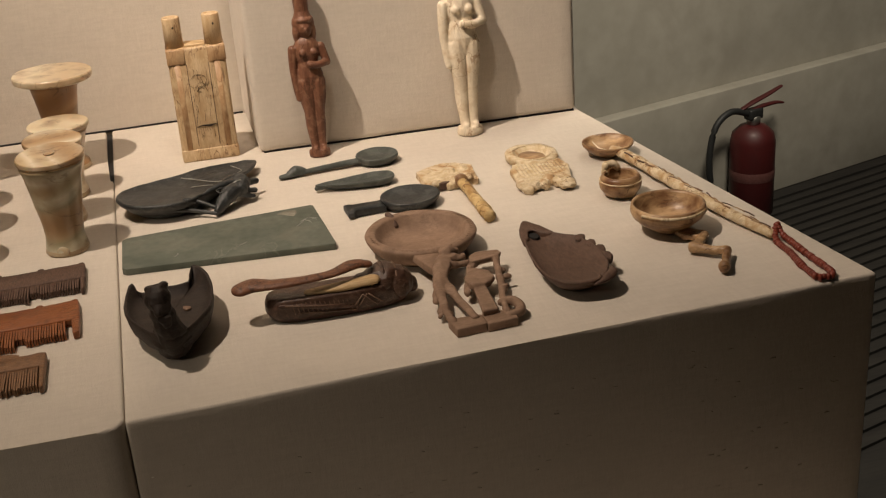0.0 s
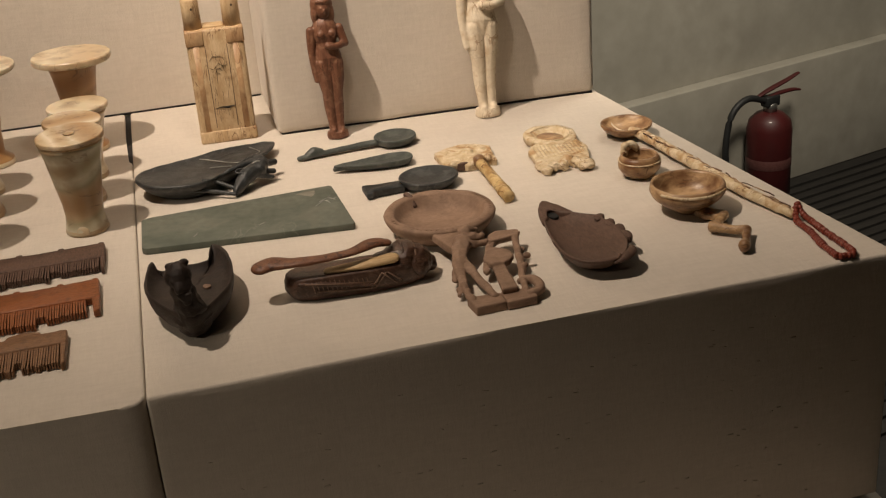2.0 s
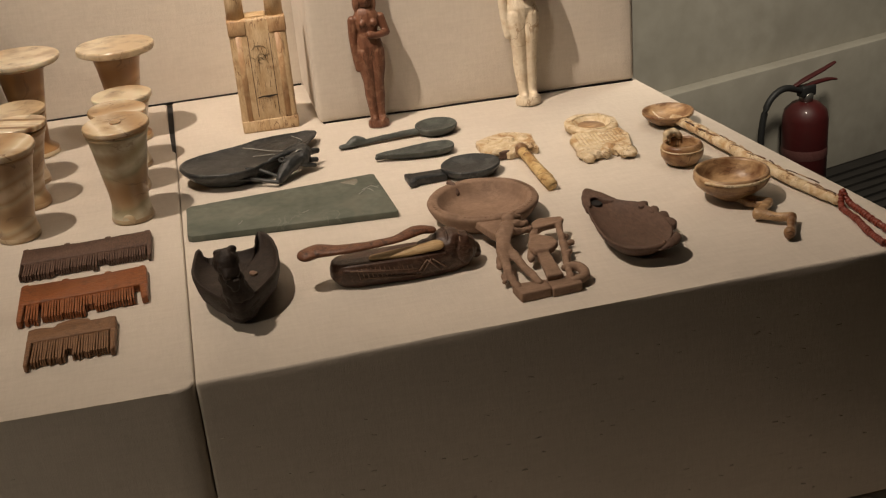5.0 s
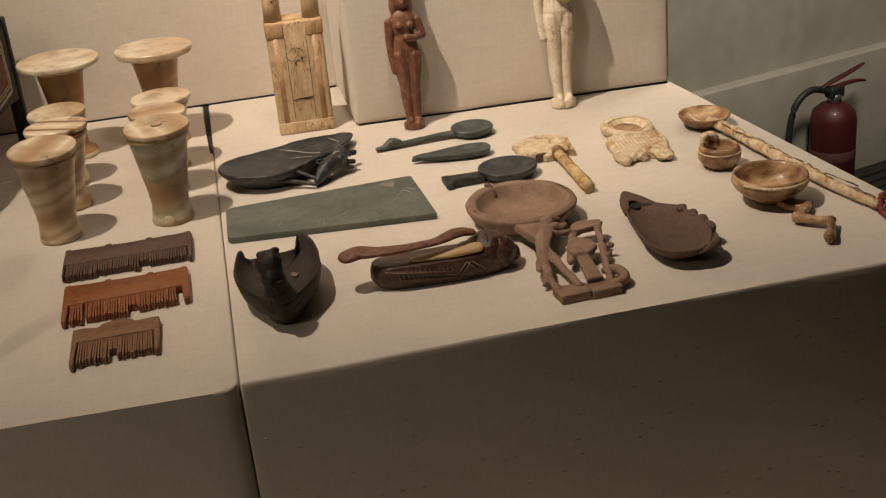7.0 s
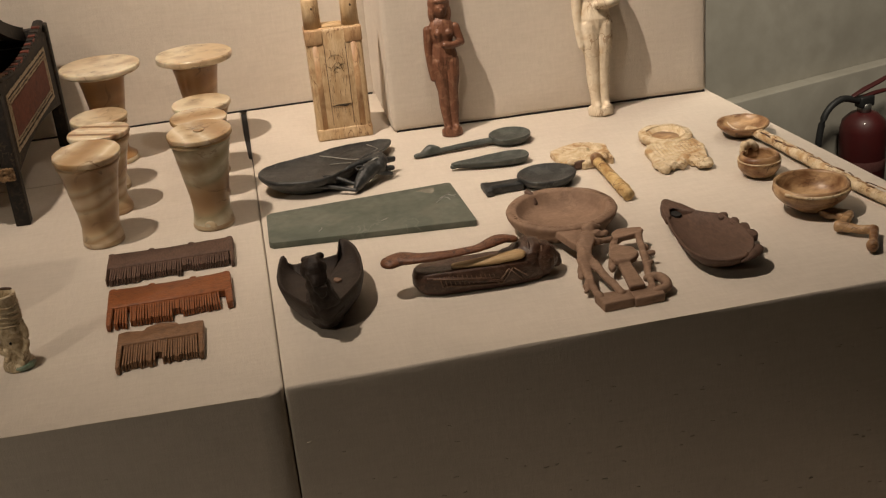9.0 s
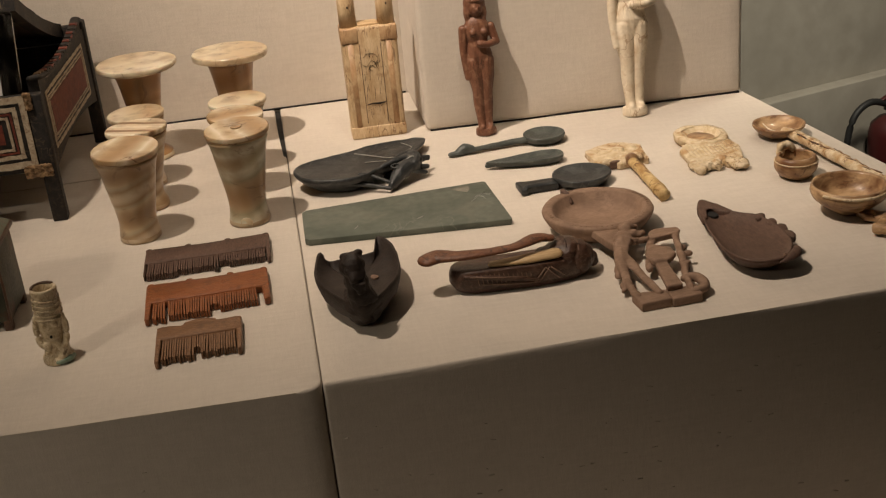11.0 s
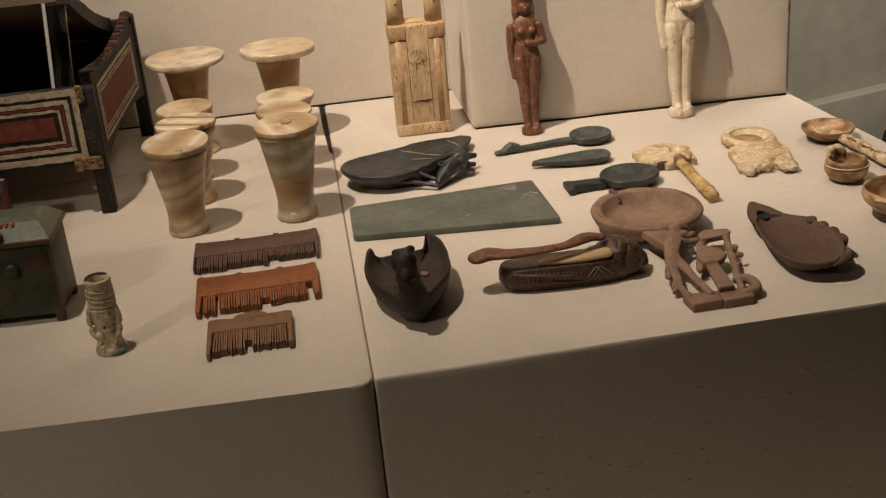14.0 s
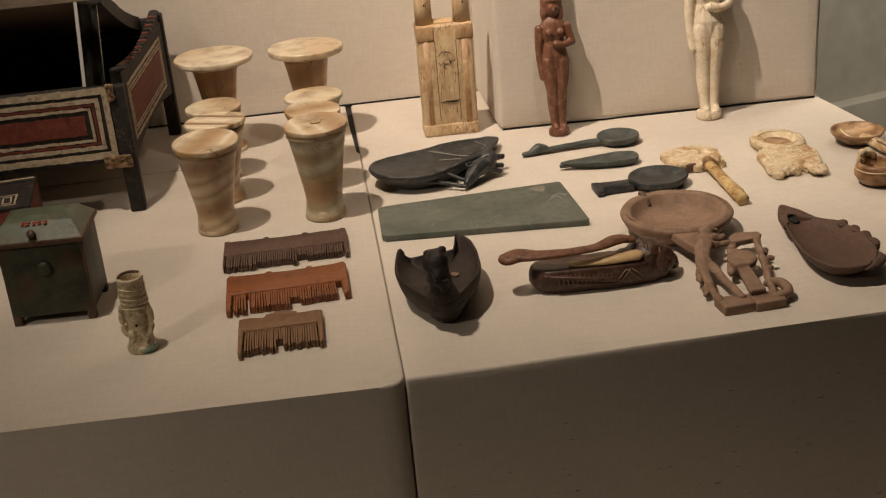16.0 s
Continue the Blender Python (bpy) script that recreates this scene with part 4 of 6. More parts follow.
def mummy_box():
    ob = thing("locust_box", "dark carved wooden box with a swivelling lid half open", "cosmetic box", at(0.1465, 0.0965, -1) @ Matrix.Diagonal((0.96, 1, 1, 1)))
    out = [(-0.051, 0.000), (-0.048, 0.010), (-0.036, 0.0155), (0.0, 0.017), (0.026, 0.0165), (0.040, 0.014), (0.050, 0.008), (0.0525, 0.0), (0.050, -0.009), (0.040, -0.0145), (0.015, -0.0175), (-0.02, -0.0165), (-0.040, -0.0145), (-0.049, -0.009)]
    out = [tuple(p)[:2] for p in curve_pts([(x, y if y < 0 else y * 0.55, 0) for x, y in out], 5, True)]
    part("box_body", rough_up(dish(out, (0, 0), [(0.80, 0.0), (0.92, 0.0015), (1.0, 0.007), (1.0, 0.0125), (0.97, 0.0165), (0.93, 0.0178), (0.5, 0.0178)]), 0.0004, 120), mummy_wood, ob)
    bm = limb([(0.024, 0.0, 0.0135), (0.036, 0.0, 0.0160), (0.046, 0.0, 0.0140), (0.054, 0.001, 0.0095)], [0.0125, 0.0150, 0.0135, 0.0075], flat=0.78)
    ball((0.045, -0.006, 0.012), (0.0095, 0.0095, 0.0115), bm)
    ball((0.052, 0.003, 0.009), (0.0050, 0.0075, 0.0080), bm)
    part("carved_head", rough_up(bm, 0.0018, 160, 3), mummy_wood, ob, remesh=0.0008)
    for i, x in enumerate((0.0335, 0.0425)):
        part("head_band", limb([(x, -0.0140, 0.012), (x + 0.001, -0.008, 0.0250 - 0.002 * i), (x + 0.001, 0.006, 0.0262 - 0.002 * i), (x, 0.0125, 0.018)], 0.0012, n=8), worn_line if i else mummy_wood, ob)
    # incised bands along the visible flank
    bands = bmesh.new()
    for i in range(13):
        x = -0.033 + 0.0032 * i
        limb([(x, -0.0163 + 0.0006 * abs(x) * 30, 0.0150), (x + 0.0010, -0.0180, 0.0105), (x + 0.0014, -0.0178, 0.0085)], 0.00045, 3, n=6, bm=bands)
    part("incised_rib", bands, worn_line, ob)
    part("folded_wing", rough_up(limb([(-0.041, -0.0135, 0.0140), (-0.025, -0.0160, 0.0128), (-0.005, -0.0172, 0.0100), (0.012, -0.0176, 0.0070)], [0.0016, 0.0020, 0.0018, 0.0010], n=8), 0.0003, 200), mummy_wood, ob)
    for a, b in (((-0.038, 0.0150), (0.010, 0.0095)), ((-0.030, 0.0085), (0.012, 0.0050)), ((0.008, 0.0050), (0.017, 0.0150)), ((0.012, 0.0055), (0.020, 0.0150)), ((0.017, 0.0150), (0.027, 0.0060)), ((0.021, 0.0150), (0.031, 0.0075))):
        part("incised_line", tube([(a[0], -0.0166 if a[0] < -0.02 else -0.0176, a[1]), ((a[0] + b[0]) / 2, -0.0181, (a[1] + b[1]) / 2), (b[0], -0.0174, b[1])], 0.0005, 6), worn_line, ob, "pale incised line")
    part("inner_peg", limb([(-0.020, -0.0085, 0.0190), (0.005, -0.0098, 0.0200), (0.026, -0.0095, 0.0212)], [0.0034, 0.0058, 0.0062], flat=0.5), peg_wood, ob, "pale wooden tongue beneath the lid")
    bm = limb([(-0.0650, -0.0035, 0.0268), (-0.0580, -0.0020, 0.0274), (-0.0430, -0.0070, 0.0280), (-0.0220, -0.0090, 0.0288), (-0.0020, -0.0080, 0.0296), (0.0140, -0.0020, 0.0310), (0.0235, -0.0015, 0.0300)],
              [0.0084, 0.0090, 0.0064, 0.0050, 0.0048, 0.0068, 0.0050], flat=0.40)
    part("swivel_lid", rough_up(bm, 0.0004, 120), lid_wood, ob, "reddish speckled wooden lid")


mummy_box()


def comb(label, x, y, turn, width, depth, back, mat, teeth, bumps, broken, ends, seed):
    """A flat comb: back towards +y, teeth towards -y; ends: (width, length) of the two outer teeth."""
    rnd = random.Random(seed)
    ob = thing("comb", label, "comb", at(x, y, turn), "wooden combs")
    w, d = width / 2, depth / 2
    top = [(-w, d)]
    for i in range(1, 14):
        top.append((-w + width * i / 14, d - 0.0022 * math.sin(math.pi * i / 14) + rnd.uniform(-0.0003, 0.0003)))
    top.append((w, d))
    part("comb_back", rough_up(slab(top + [(w, d - back), (-w, d - back)], 0.0004, 0.0066, 0.0012), 0.0003, 200, seed), mat, ob)
    for b in bumps:
        part("knob", lathe([(0, 0.0012), (0.0024, 0.0012), (0.0028, 0.0034), (0.0024, 0.0058), (0, 0.0064)], 12, None, (b * w, d + 0.0008)), mat, ob)
    for s, (wide, long) in zip((-1, 1), ends):
        if long:
            part("end_tooth", slab([(s * w, d - back + 0.001), (s * (w - wide), d - back + 0.001), (s * (w - wide * 0.8), d - back - long), (s * (w - 0.0003), d - back - long + 0.0012)][::-s], 0.0004, 0.0064, 0.0011), mat, ob)
    a0, a1 = -w + ends[0][0] + 0.0006, w - ends[1][0] - 0.0006
    step = (a1 - a0) / teeth
    bm = bmesh.new()
    drift = 0.0
    for i in range(teeth):
        u = i / teeth
        tx = a0 + step * (i + 0.5)
        length = depth - back
        skip = False
        for a, b, k in broken:
            if a <= u < b:
                length *= k * rnd.uniform(0.94, 1.03)
                skip = skip or (k < 0.3 and rnd.random() < 0.5)
        if skip:
            continue
        length *= rnd.uniform(0.94, 1.0)
        drift = 0.75 * drift + rnd.uniform(-0.0004, 0.0004)
        t = step * rnd.uniform(0.36, 0.44)
        z = rnd.uniform(-0.0006, 0.0004)
        r = d - back + rnd.uniform(0.0002, 0.0010)
        slab([(tx - t, r), (tx - t * 0.8 + drift, d - back - length), (tx + t * 0.8 + drift, d - back - length), (tx + t, r)], 0.0008, 0.0054 + z * 0.5, 0, bm)
    part("teeth", bm, mat, ob, "fine wooden teeth, some broken", smooth=False)
    return ob


comb("dark brown wooden comb with small knobs and worn teeth", -0.0718, 0.2105, 0, 0.0960, 0.0490, 0.0262, comb_dark, 50, (-0.95, -0.32, 0.32, 0.94), ((0.0, 0.25, 0.97), (0.25, 0.55, 0.86), (0.60, 0.68, 0.62), (0.68, 1.0, 0.76)), ((0.0022, 0.0210), (0.0036, 0.0205)), 3)
comb("reddish-brown wooden comb with long end teeth", -0.0710, 0.1395, 1.0, 0.0880, 0.0570, 0.0305, comb_red, 44, (-0.93, -0.30, 0.38, 0.93), ((0.0, 0.10, 0.98), (0.10, 0.135, 0.25), (0.135, 0.5, 0.94), (0.52, 0.60, 0.62), (0.6, 0.94, 0.80), (0.94, 1.0, 0.2)), ((0.0046, 0.0265), (0.0056, 0.0215)), 5)


def small_comb():
    ob = comb("small light brown wooden comb with a stepped crest", -0.0762, 0.0700, 0.0, 0.0570, 0.0500, 0.0185, comb_tan, 30, (), ((0.0, 0.42, 0.88), (0.42, 0.52, 0.56), (0.52, 1.0, 0.82)), ((0.0038, 0.0312), (0.0040, 0.0285)), 9)
    part("crest", slab([(-0.012, 0.0235), (-0.010, 0.0290), (-0.004, 0.0295), (0.0, 0.0325), (0.005, 0.0295), (0.011, 0.0290), (0.012, 0.0235)], 0.0008, 0.0058, 0.0008), comb_tan, ob)
    for i in range(4):
        part("ink_mark", block(-0.0225 + 0.004 * i, -0.0205 + 0.004 * i, 0.0185, 0.0198, 0.0062, 0.0065), ink, ob, "small black mark")
    return ob


small_comb()


# ---- alabaster vessels ----
def beaker(label, x, y, foot, waist, rim, height, lid_r, lid_h, mat, lid_mat, tilt=(0, 0), seed=0, knob=False, chip=False, rim_stain=False):
    ob = thing("alabaster_vase", label, "vase", at(x, y, seed * 47), "alabaster vases")
    h = height
    prof = [(0, 0), (foot * 0.95, 0), (foot, 0.0015), (foot * 0.985, 0.006), (waist * 1.02, 0.0115), (waist, 0.016), (waist * 1.05, h * 0.35), (waist + (rim - waist) * 0.42, h * 0.62),
            (waist + (rim - waist) * 0.72, h * 0.84), (rim * 0.96, h * 0.945), (rim, h * 0.965), (rim, h * 0.99), (rim * 0.97, h), (rim * 0.80, h), (rim * 0.74, h * 0.93), (0, h * 0.9)]
    part("body", rough_up(lathe(prof, 56), 0.00025, 90, seed), mat, ob)
    bm = rough_up(lathe([(0, 0), (lid_r * 0.95, 0), (lid_r * 0.985, lid_h * 0.12), (lid_r, lid_h * 0.5), (lid_r * 0.99, lid_h * 0.86), (lid_r * 0.965, lid_h), (lid_r * 0.5, lid_h * 1.01), (0, lid_h * 1.0)], 56), 0.0003, 70, seed + 3)
    lid = part("lid", bm, lid_mat, ob, "polished alabaster disc lid", sharp=32)
    # Brown ring added between lid and rim to paint the dark of their gap.
    part("rim_seat", rough_up(lathe([(rim * 0.7, h - 0.0006), (rim * 0.985, h - 0.0006), (rim * 1.0, h + 0.0002), (rim * 0.98, h + 0.0011), (rim * 0.7, h + 0.0011)], 48), 0.0003, 140, seed), alabaster_amber, ob, "brown ring standing in for the dark gap under the lid")
    part("foot_ring", rough_up(lathe([(foot * 0.97, 0.0002), (foot * 1.015, 0.0012), (foot * 1.01, 0.0034), (foot * 0.97, 0.0058)], 48), 0.0003, 120, seed), alabaster_pale if mat is alabaster_amber else alabaster, ob)
    lid.matrix_basis = pose(0.0004, -0.0004, h + 0.0012 + abs(lid_r * math.sin(radians(max(abs(tilt[0]), abs(tilt[1]))))) * 0.6, tilt[0], tilt[1], 0)
    if rim_stain:
        part("lid_underside", rough_up(lathe([(lid_r * 0.60, -0.0016), (lid_r * 0.90, -0.0016), (lid_r * 0.955, -0.0004), (lid_r * 0.93, 0.0006), (lid_r * 0.6, 0.0006)], 56), 0.0004, 120, 2), alabaster_striped, lid, "brown-stained underside of the disc")
    if chip:
        bm = ball((0, 0, 0), (0.0052, 0.0007, 0.0042), None, 14)
        turn = radians(-100 - seed * 47)
        part("chip", rough_up(bm, 0.0012, 160), alabaster_pale, ob, "pale chipped spot at the foot").matrix_basis = pose(0.0160 * math.cos(turn), 0.0160 * math.sin(turn), 0.0052, 0, 0, math.degrees(turn) + 90)
    if knob:
        part("lid_knob", lathe([(0, lid_h), (0.0042, lid_h), (0.0046, lid_h + 0.0008), (0.0036, lid_h + 0.0013), (0, lid_h + 0.0014)], 20), alabaster, lid, "small darker knob")


beaker("banded honey-coloured alabaster beaker with a flat lid", -0.1268, 0.2810, 0.0165, 0.0152, 0.0250, 0.0705, 0.0268, 0.0048, alabaster, alabaster_lid, (2.5, -2.5), 1)
beaker("alabaster beaker with greenish bands and a chipped foot", -0.0378, 0.2832, 0.0168, 0.0152, 0.0245, 0.0745, 0.0262, 0.0046, alabaster_green, alabaster_lid, (-1, -2), 2, knob=True, chip=True)
beaker("honey alabaster beaker with a striped lid", -0.1225, 0.3500, 0.0165, 0.0135, 0.0245, 0.0660, 0.0262, 0.0046, alabaster, alabaster_striped, (1, 2), 3)
beaker("alabaster beaker with a pale lid", -0.0388, 0.3500, 0.0160, 0.0135, 0.0225, 0.0665, 0.0242, 0.0044, alabaster, alabaster_lid, (-2, -2), 4)
beaker("alabaster beaker with a thin pale lid", -0.1265, 0.4080, 0.0160, 0.0135, 0.0235, 0.0630, 0.0252, 0.0040, alabaster_pale, alabaster_pale, (0, 1), 5)
beaker("pale alabaster beaker with a rounded lid", -0.0370, 0.4120, 0.0160, 0.0135, 0.0235, 0.0615, 0.0265, 0.0046, alabaster_pale, alabaster_pale, (0.6, 0), 6)
beaker("tall pale alabaster vase with a wide flat disc top", -0.1270, 0.4880, 0.0200, 0.0125, 0.0225, 0.0880, 0.0375, 0.0050, alabaster_amber, alabaster_pale, (0, 0.8), 7, rim_stain=True)
beaker("tall honey alabaster vase with a wide flat disc top", -0.0402, 0.4920, 0.0200, 0.0130, 0.0225, 0.0850, 0.0362, 0.0066, alabaster_amber, alabaster_pale, (0, 0.8), 8)


# ---- box with two tubes, leaning statuettes ----
def kohl_box():
    ob = thing("kohl_box", "pale wooden kohl box with two upright tubes and ink marks", "kohl box", at(0.0912, 0.4655, -1.5))
    h, w, d = 0.1085, 0.0262, 0.0135
    body = slab([(-w, -d), (w, -d), (w, d), (-w, d)], 0, h, 0.0028)
    part("body", rough_up(body, 0.0003, 60), boxwood, ob, sharp=60)
    for s in (-1, 1):
        part("side_tube", tube([(s * 0.0180, -d + 0.0073, 0.012), (s * 0.0180, -d + 0.0073, 0.0950)], 0.0078, 20), boxwood_red, ob)
        prof = [(0.0045, h - 0.004), (0.0082, h - 0.004), (0.0080, h + 0.0265), (0.0074, h + 0.0275), (0.0050, h + 0.0272), (0.0047, h + 0.012), (0, h + 0.011)]
        part("upper_tube", lathe(prof, 24, None, (s * 0.0178, -0.003)), boxwood, ob, "hollow tube end, broken at the rim")
        part("tube_hole", ball((s * 0.0180 + 0.001, -0.0110, h + 0.019), (0.0009, 0.0005, 0.0012), None, 10), ink, ob)
    for s in (-1, 1):
        part("shoulder", block(min(s * 0.0100, s * (w + 0.0005)), max(s * 0.0100, s * (w + 0.0005)), -d - 0.0009, d, 0.0935, h - 0.0004, 0.0014), boxwood_red, ob, sharp=50)
        part("incised_line", tube([(s * 0.0098, -d - 0.0002, 0.015), (s * 0.0100, -d - 0.0002, 0.060), (s * 0.0099, -d - 0.0002, 0.0935)], 0.00022, 6), umber_wood, ob)
    part("top_edge", rough_up(block(-0.0095, 0.0095, -0.0085, 0.006, h - 0.002, h + 0.0022, 0.0012), 0.0012, 300), peg_wood, ob, "broken pale top edge")
    part("bottom_band", rough_up(block(-w - 0.0003, w + 0.0003, -d - 0.0005, d, 0.0, 0.0125, 0.0018), 0.0003, 100), boxwood, ob, sharp=50)
    f = -d - 0.0004
    for pts in ([(-0.008, 0.079), (-0.004, 0.083), (0.003, 0.082), (0.006, 0.077), (0.002, 0.072), (-0.003, 0.069), (0.0, 0.066)], [(-0.009, 0.073), (-0.005, 0.071), (0.0, 0.076), (0.004, 0.073), (0.008, 0.075)],
                [(-0.004, 0.067), (-0.001, 0.072), (0.003, 0.069), (0.004, 0.074)], [(0.001, 0.080), (0.004, 0.071), (0.006, 0.066)]):
        part("ink_drawing", limb([(x, f, z) for x, z in pts], 0.00015, 4, n=6), ink, ob, "sketchy black ink drawing")
    part("ink_mark", limb([(-0.009, f, 0.0335), (-0.003, f, 0.0345), (0.003, f, 0.0340), (0.010, f, 0.0350)], [0.0002, 0.0006, 0.0011, 0.0002], 5, n=6), ink, ob, "black ink mark")
    rnd = random.Random(4)
    for i in range(30):
        x, z = rnd.uniform(-0.0085, 0.0085), rnd.uniform(0.016, 0.082)
        part("scratch", tube([(x, f, z), (x + rnd.uniform(-0.0006, 0.0006), f, z + rnd.uniform(0.003, 0.010))], 0.00011, 6), umber_wood, ob, "thin dark crack")


kohl_box()


def statuette(name, label, x, y, lean, height, mat, arm_bent, crown):
    """A plain standing figure, one skin; local z up, facing -y."""
    s = height / 0.142
    bm = lathe([(0, 0), (0.0098, 0), (0.0102, 0.003), (0.0095, 0.0065), (0, 0.007)], 24, None, (0, 0), s, 0.95 * s)
    for v in bm.verts:
        v.co.z *= s

    def P(*pts):
        return [(px * s, py * s, pz * s) for px, py, pz in pts]

    def R(*r):
        return [k * s for k in r]

    for k in (-1, 1):
        limb(P((k * 0.0032, -0.0010, 0.007), (k * 0.0034, 0.0005, 0.014), (k * 0.0038, 0.0014, 0.030), (k * 0.0040, 0.0, 0.043), (k * 0.0050, 0.0, 0.056), (k * 0.0056, 0.0004, 0.070)), R(0.0042, 0.0041, 0.0056, 0.0058, 0.0076, 0.0082), bm=bm)
        limb(P((k * 0.0036, -0.0010, 0.0085), (k * 0.0040, -0.0062, 0.0078)), R(0.0030, 0.0024), bm=bm)
    limb(P((0, 0.0008, 0.068), (0, 0.0005, 0.076), (0, 0, 0.083), (0, 0, 0.089), (0, 0, 0.096), (0, 0.0005, 0.102)), R(0.0112, 0.0128, 0.0108, 0.0094, 0.0112, 0.0116), flat=0.70, up=(0, 1, 0), bm=bm)
    ball(P((0, 0, 0.1015))[0], R(0.0136, 0.0060, 0.0050), bm)
    limb(P((0, 0.001, 0.103), (0, 0.0, 0.114)), R(0.0042, 0.0042), bm=bm)
    ball(P((0, -0.0012, 0.1195))[0], R(0.0070, 0.0072, 0.0092), bm)
    ball(P((0, 0.0018, 0.1235))[0], R(0.0106, 0.0086, 0.0104), bm)
    for k in (-1, 1):
        ball(P((k * 0.0078, 0.0010, 0.1150))[0], R(0.0032, 0.0050, 0.0084), bm)
    limb(P((-0.0132, 0, 0.101), (-0.0144, -0.0002, 0.086), (-0.0142, -0.001, 0.070), (-0.0128, -0.002, 0.056)), R(0.0042, 0.0038, 0.0032, 0.0030), bm=bm)
    if arm_bent:
        limb(P((0.0130, 0, 0.101), (0.0168, -0.0012, 0.0865)), R(0.0042, 0.0038), bm=bm)
        limb(P((0.0165, -0.0015, 0.0868), (0.008, -0.0082, 0.0858), (-0.0005, -0.0090, 0.0870)), R(0.0036, 0.0032, 0.0030), bm=bm)
    for k in (-1, 1):
        ball(P((k * 0.0052, -0.0066, 0.0975))[0], R(0.0036, 0.0030, 0.0034), bm, 12)
        ball(P((k * 0.0024, -0.0078, 0.1206))[0], R(0.0013, 0.0008, 0.0007), bm, 10)
    ball(P((0, -0.0082, 0.1180))[0], R(0.0012, 0.0014, 0.0020), bm, 10)
    ball(P((0, -0.0024, 0.1265))[0], R(0.0082, 0.0064, 0.0036), bm, 14)
    if crown:
        tube(P((0, 0.002, 0.130), (0, 0.002, 0.1345), (0, 0.002, 0.158)), R(0.0078, 0.0066, 0.0076), 20, bm=bm)
    solid(name, label, "statuette", bm, mat, pose(x, y, TOP, -lean, 0, 2.0), "standing statuettes", remesh=0.0007 * s)


statuette("statuette", "reddish-brown wooden statuette of a standing figure leaning on the panel", 0.1890, 0.4185, 5.2, 0.142, red_wood, True, True)
statuette("statuette", "pale ivory statuette of a standing figure leaning on the panel", 0.3345, 0.4160, 4.6, 0.174, ivory, True, False)


# ---- ivory pieces ----
def ivory_dish():
    ob = thing("ivory_dish", "worn ivory dish with a carved rim and broken feet", "cosmetic dish", at(0.3590, 0.2960, -4) @ Matrix.Diagonal((1.04, 0.90, 0.90, 1)))
    o = oval(0.0025, 0.024, 0.0225, 0.0285, 48, 8, 0.05, 2)
    bm = dish(o, (0.0025, 0.024), [(0.80, 0), (0.97, 0.002), (1.0, 0.0065), (0.97, 0.0088), (0.72, 0.0088), (0.64, 0.0080), (0.50, 0.0045), (0.2, 0.0035)])
    part("bowl", rough_up(bm, 0.0012, 110), ivory_old, ob)
    part("bowl_floor", slab(oval(0.0025, 0.024, 0.0128, 0.0160, 24, 8, 0.15, 6), 0.0036, 0.0049, 0.0004), ivory_brown, ob, "brown stained bowl floor")
    part("carved_rim", tube([(0.0025 + 0.0166 * math.cos(a), 0.024 + 0.0208 * math.sin(a), 0.0088) for a in [2 * math.pi * i / 40 for i in range(41)]], 0.0008, 8), ivory_old, ob)
    bm = slab([(-0.024, -0.010), (-0.016, 0.006), (0.022, 0.006), (0.026, -0.014), (0.020, -0.048), (-0.024, -0.044)], 0.0005, 0.0070, 0.0015)
    for i in range(13):
        limb([(-0.019 + 0.0031 * i, 0.000, 0.0066), (-0.020 + 0.0032 * i, -0.014 - 0.001 * (i % 3), 0.0070), (-0.020 + 0.0033 * i, -0.034, 0.0066)], 0.0011, 3, bm=bm)
    part("carved_wing", rough_up(bm, 0.0008, 140), ivory_old, ob, remesh=0.0006)
    bm = bmesh.new()
    for x, y, r in ((-0.020, -0.050, 0.0068), (-0.013, -0.054, 0.0062), (-0.005, -0.056, 0.0048), (0.002, -0.044, 0.0058), (0.007, -0.052, 0.0050), (0.013, -0.060, 0.0078), (-0.019, -0.061, 0.0050)):
        ball((x, y, 0.0052), (r, r * 1.1, 0.0052), bm)
    part("broken_edge", rough_up(bm, 0.0026, 260), ivory_old, ob, remesh=0.0006)


ivory_dish()


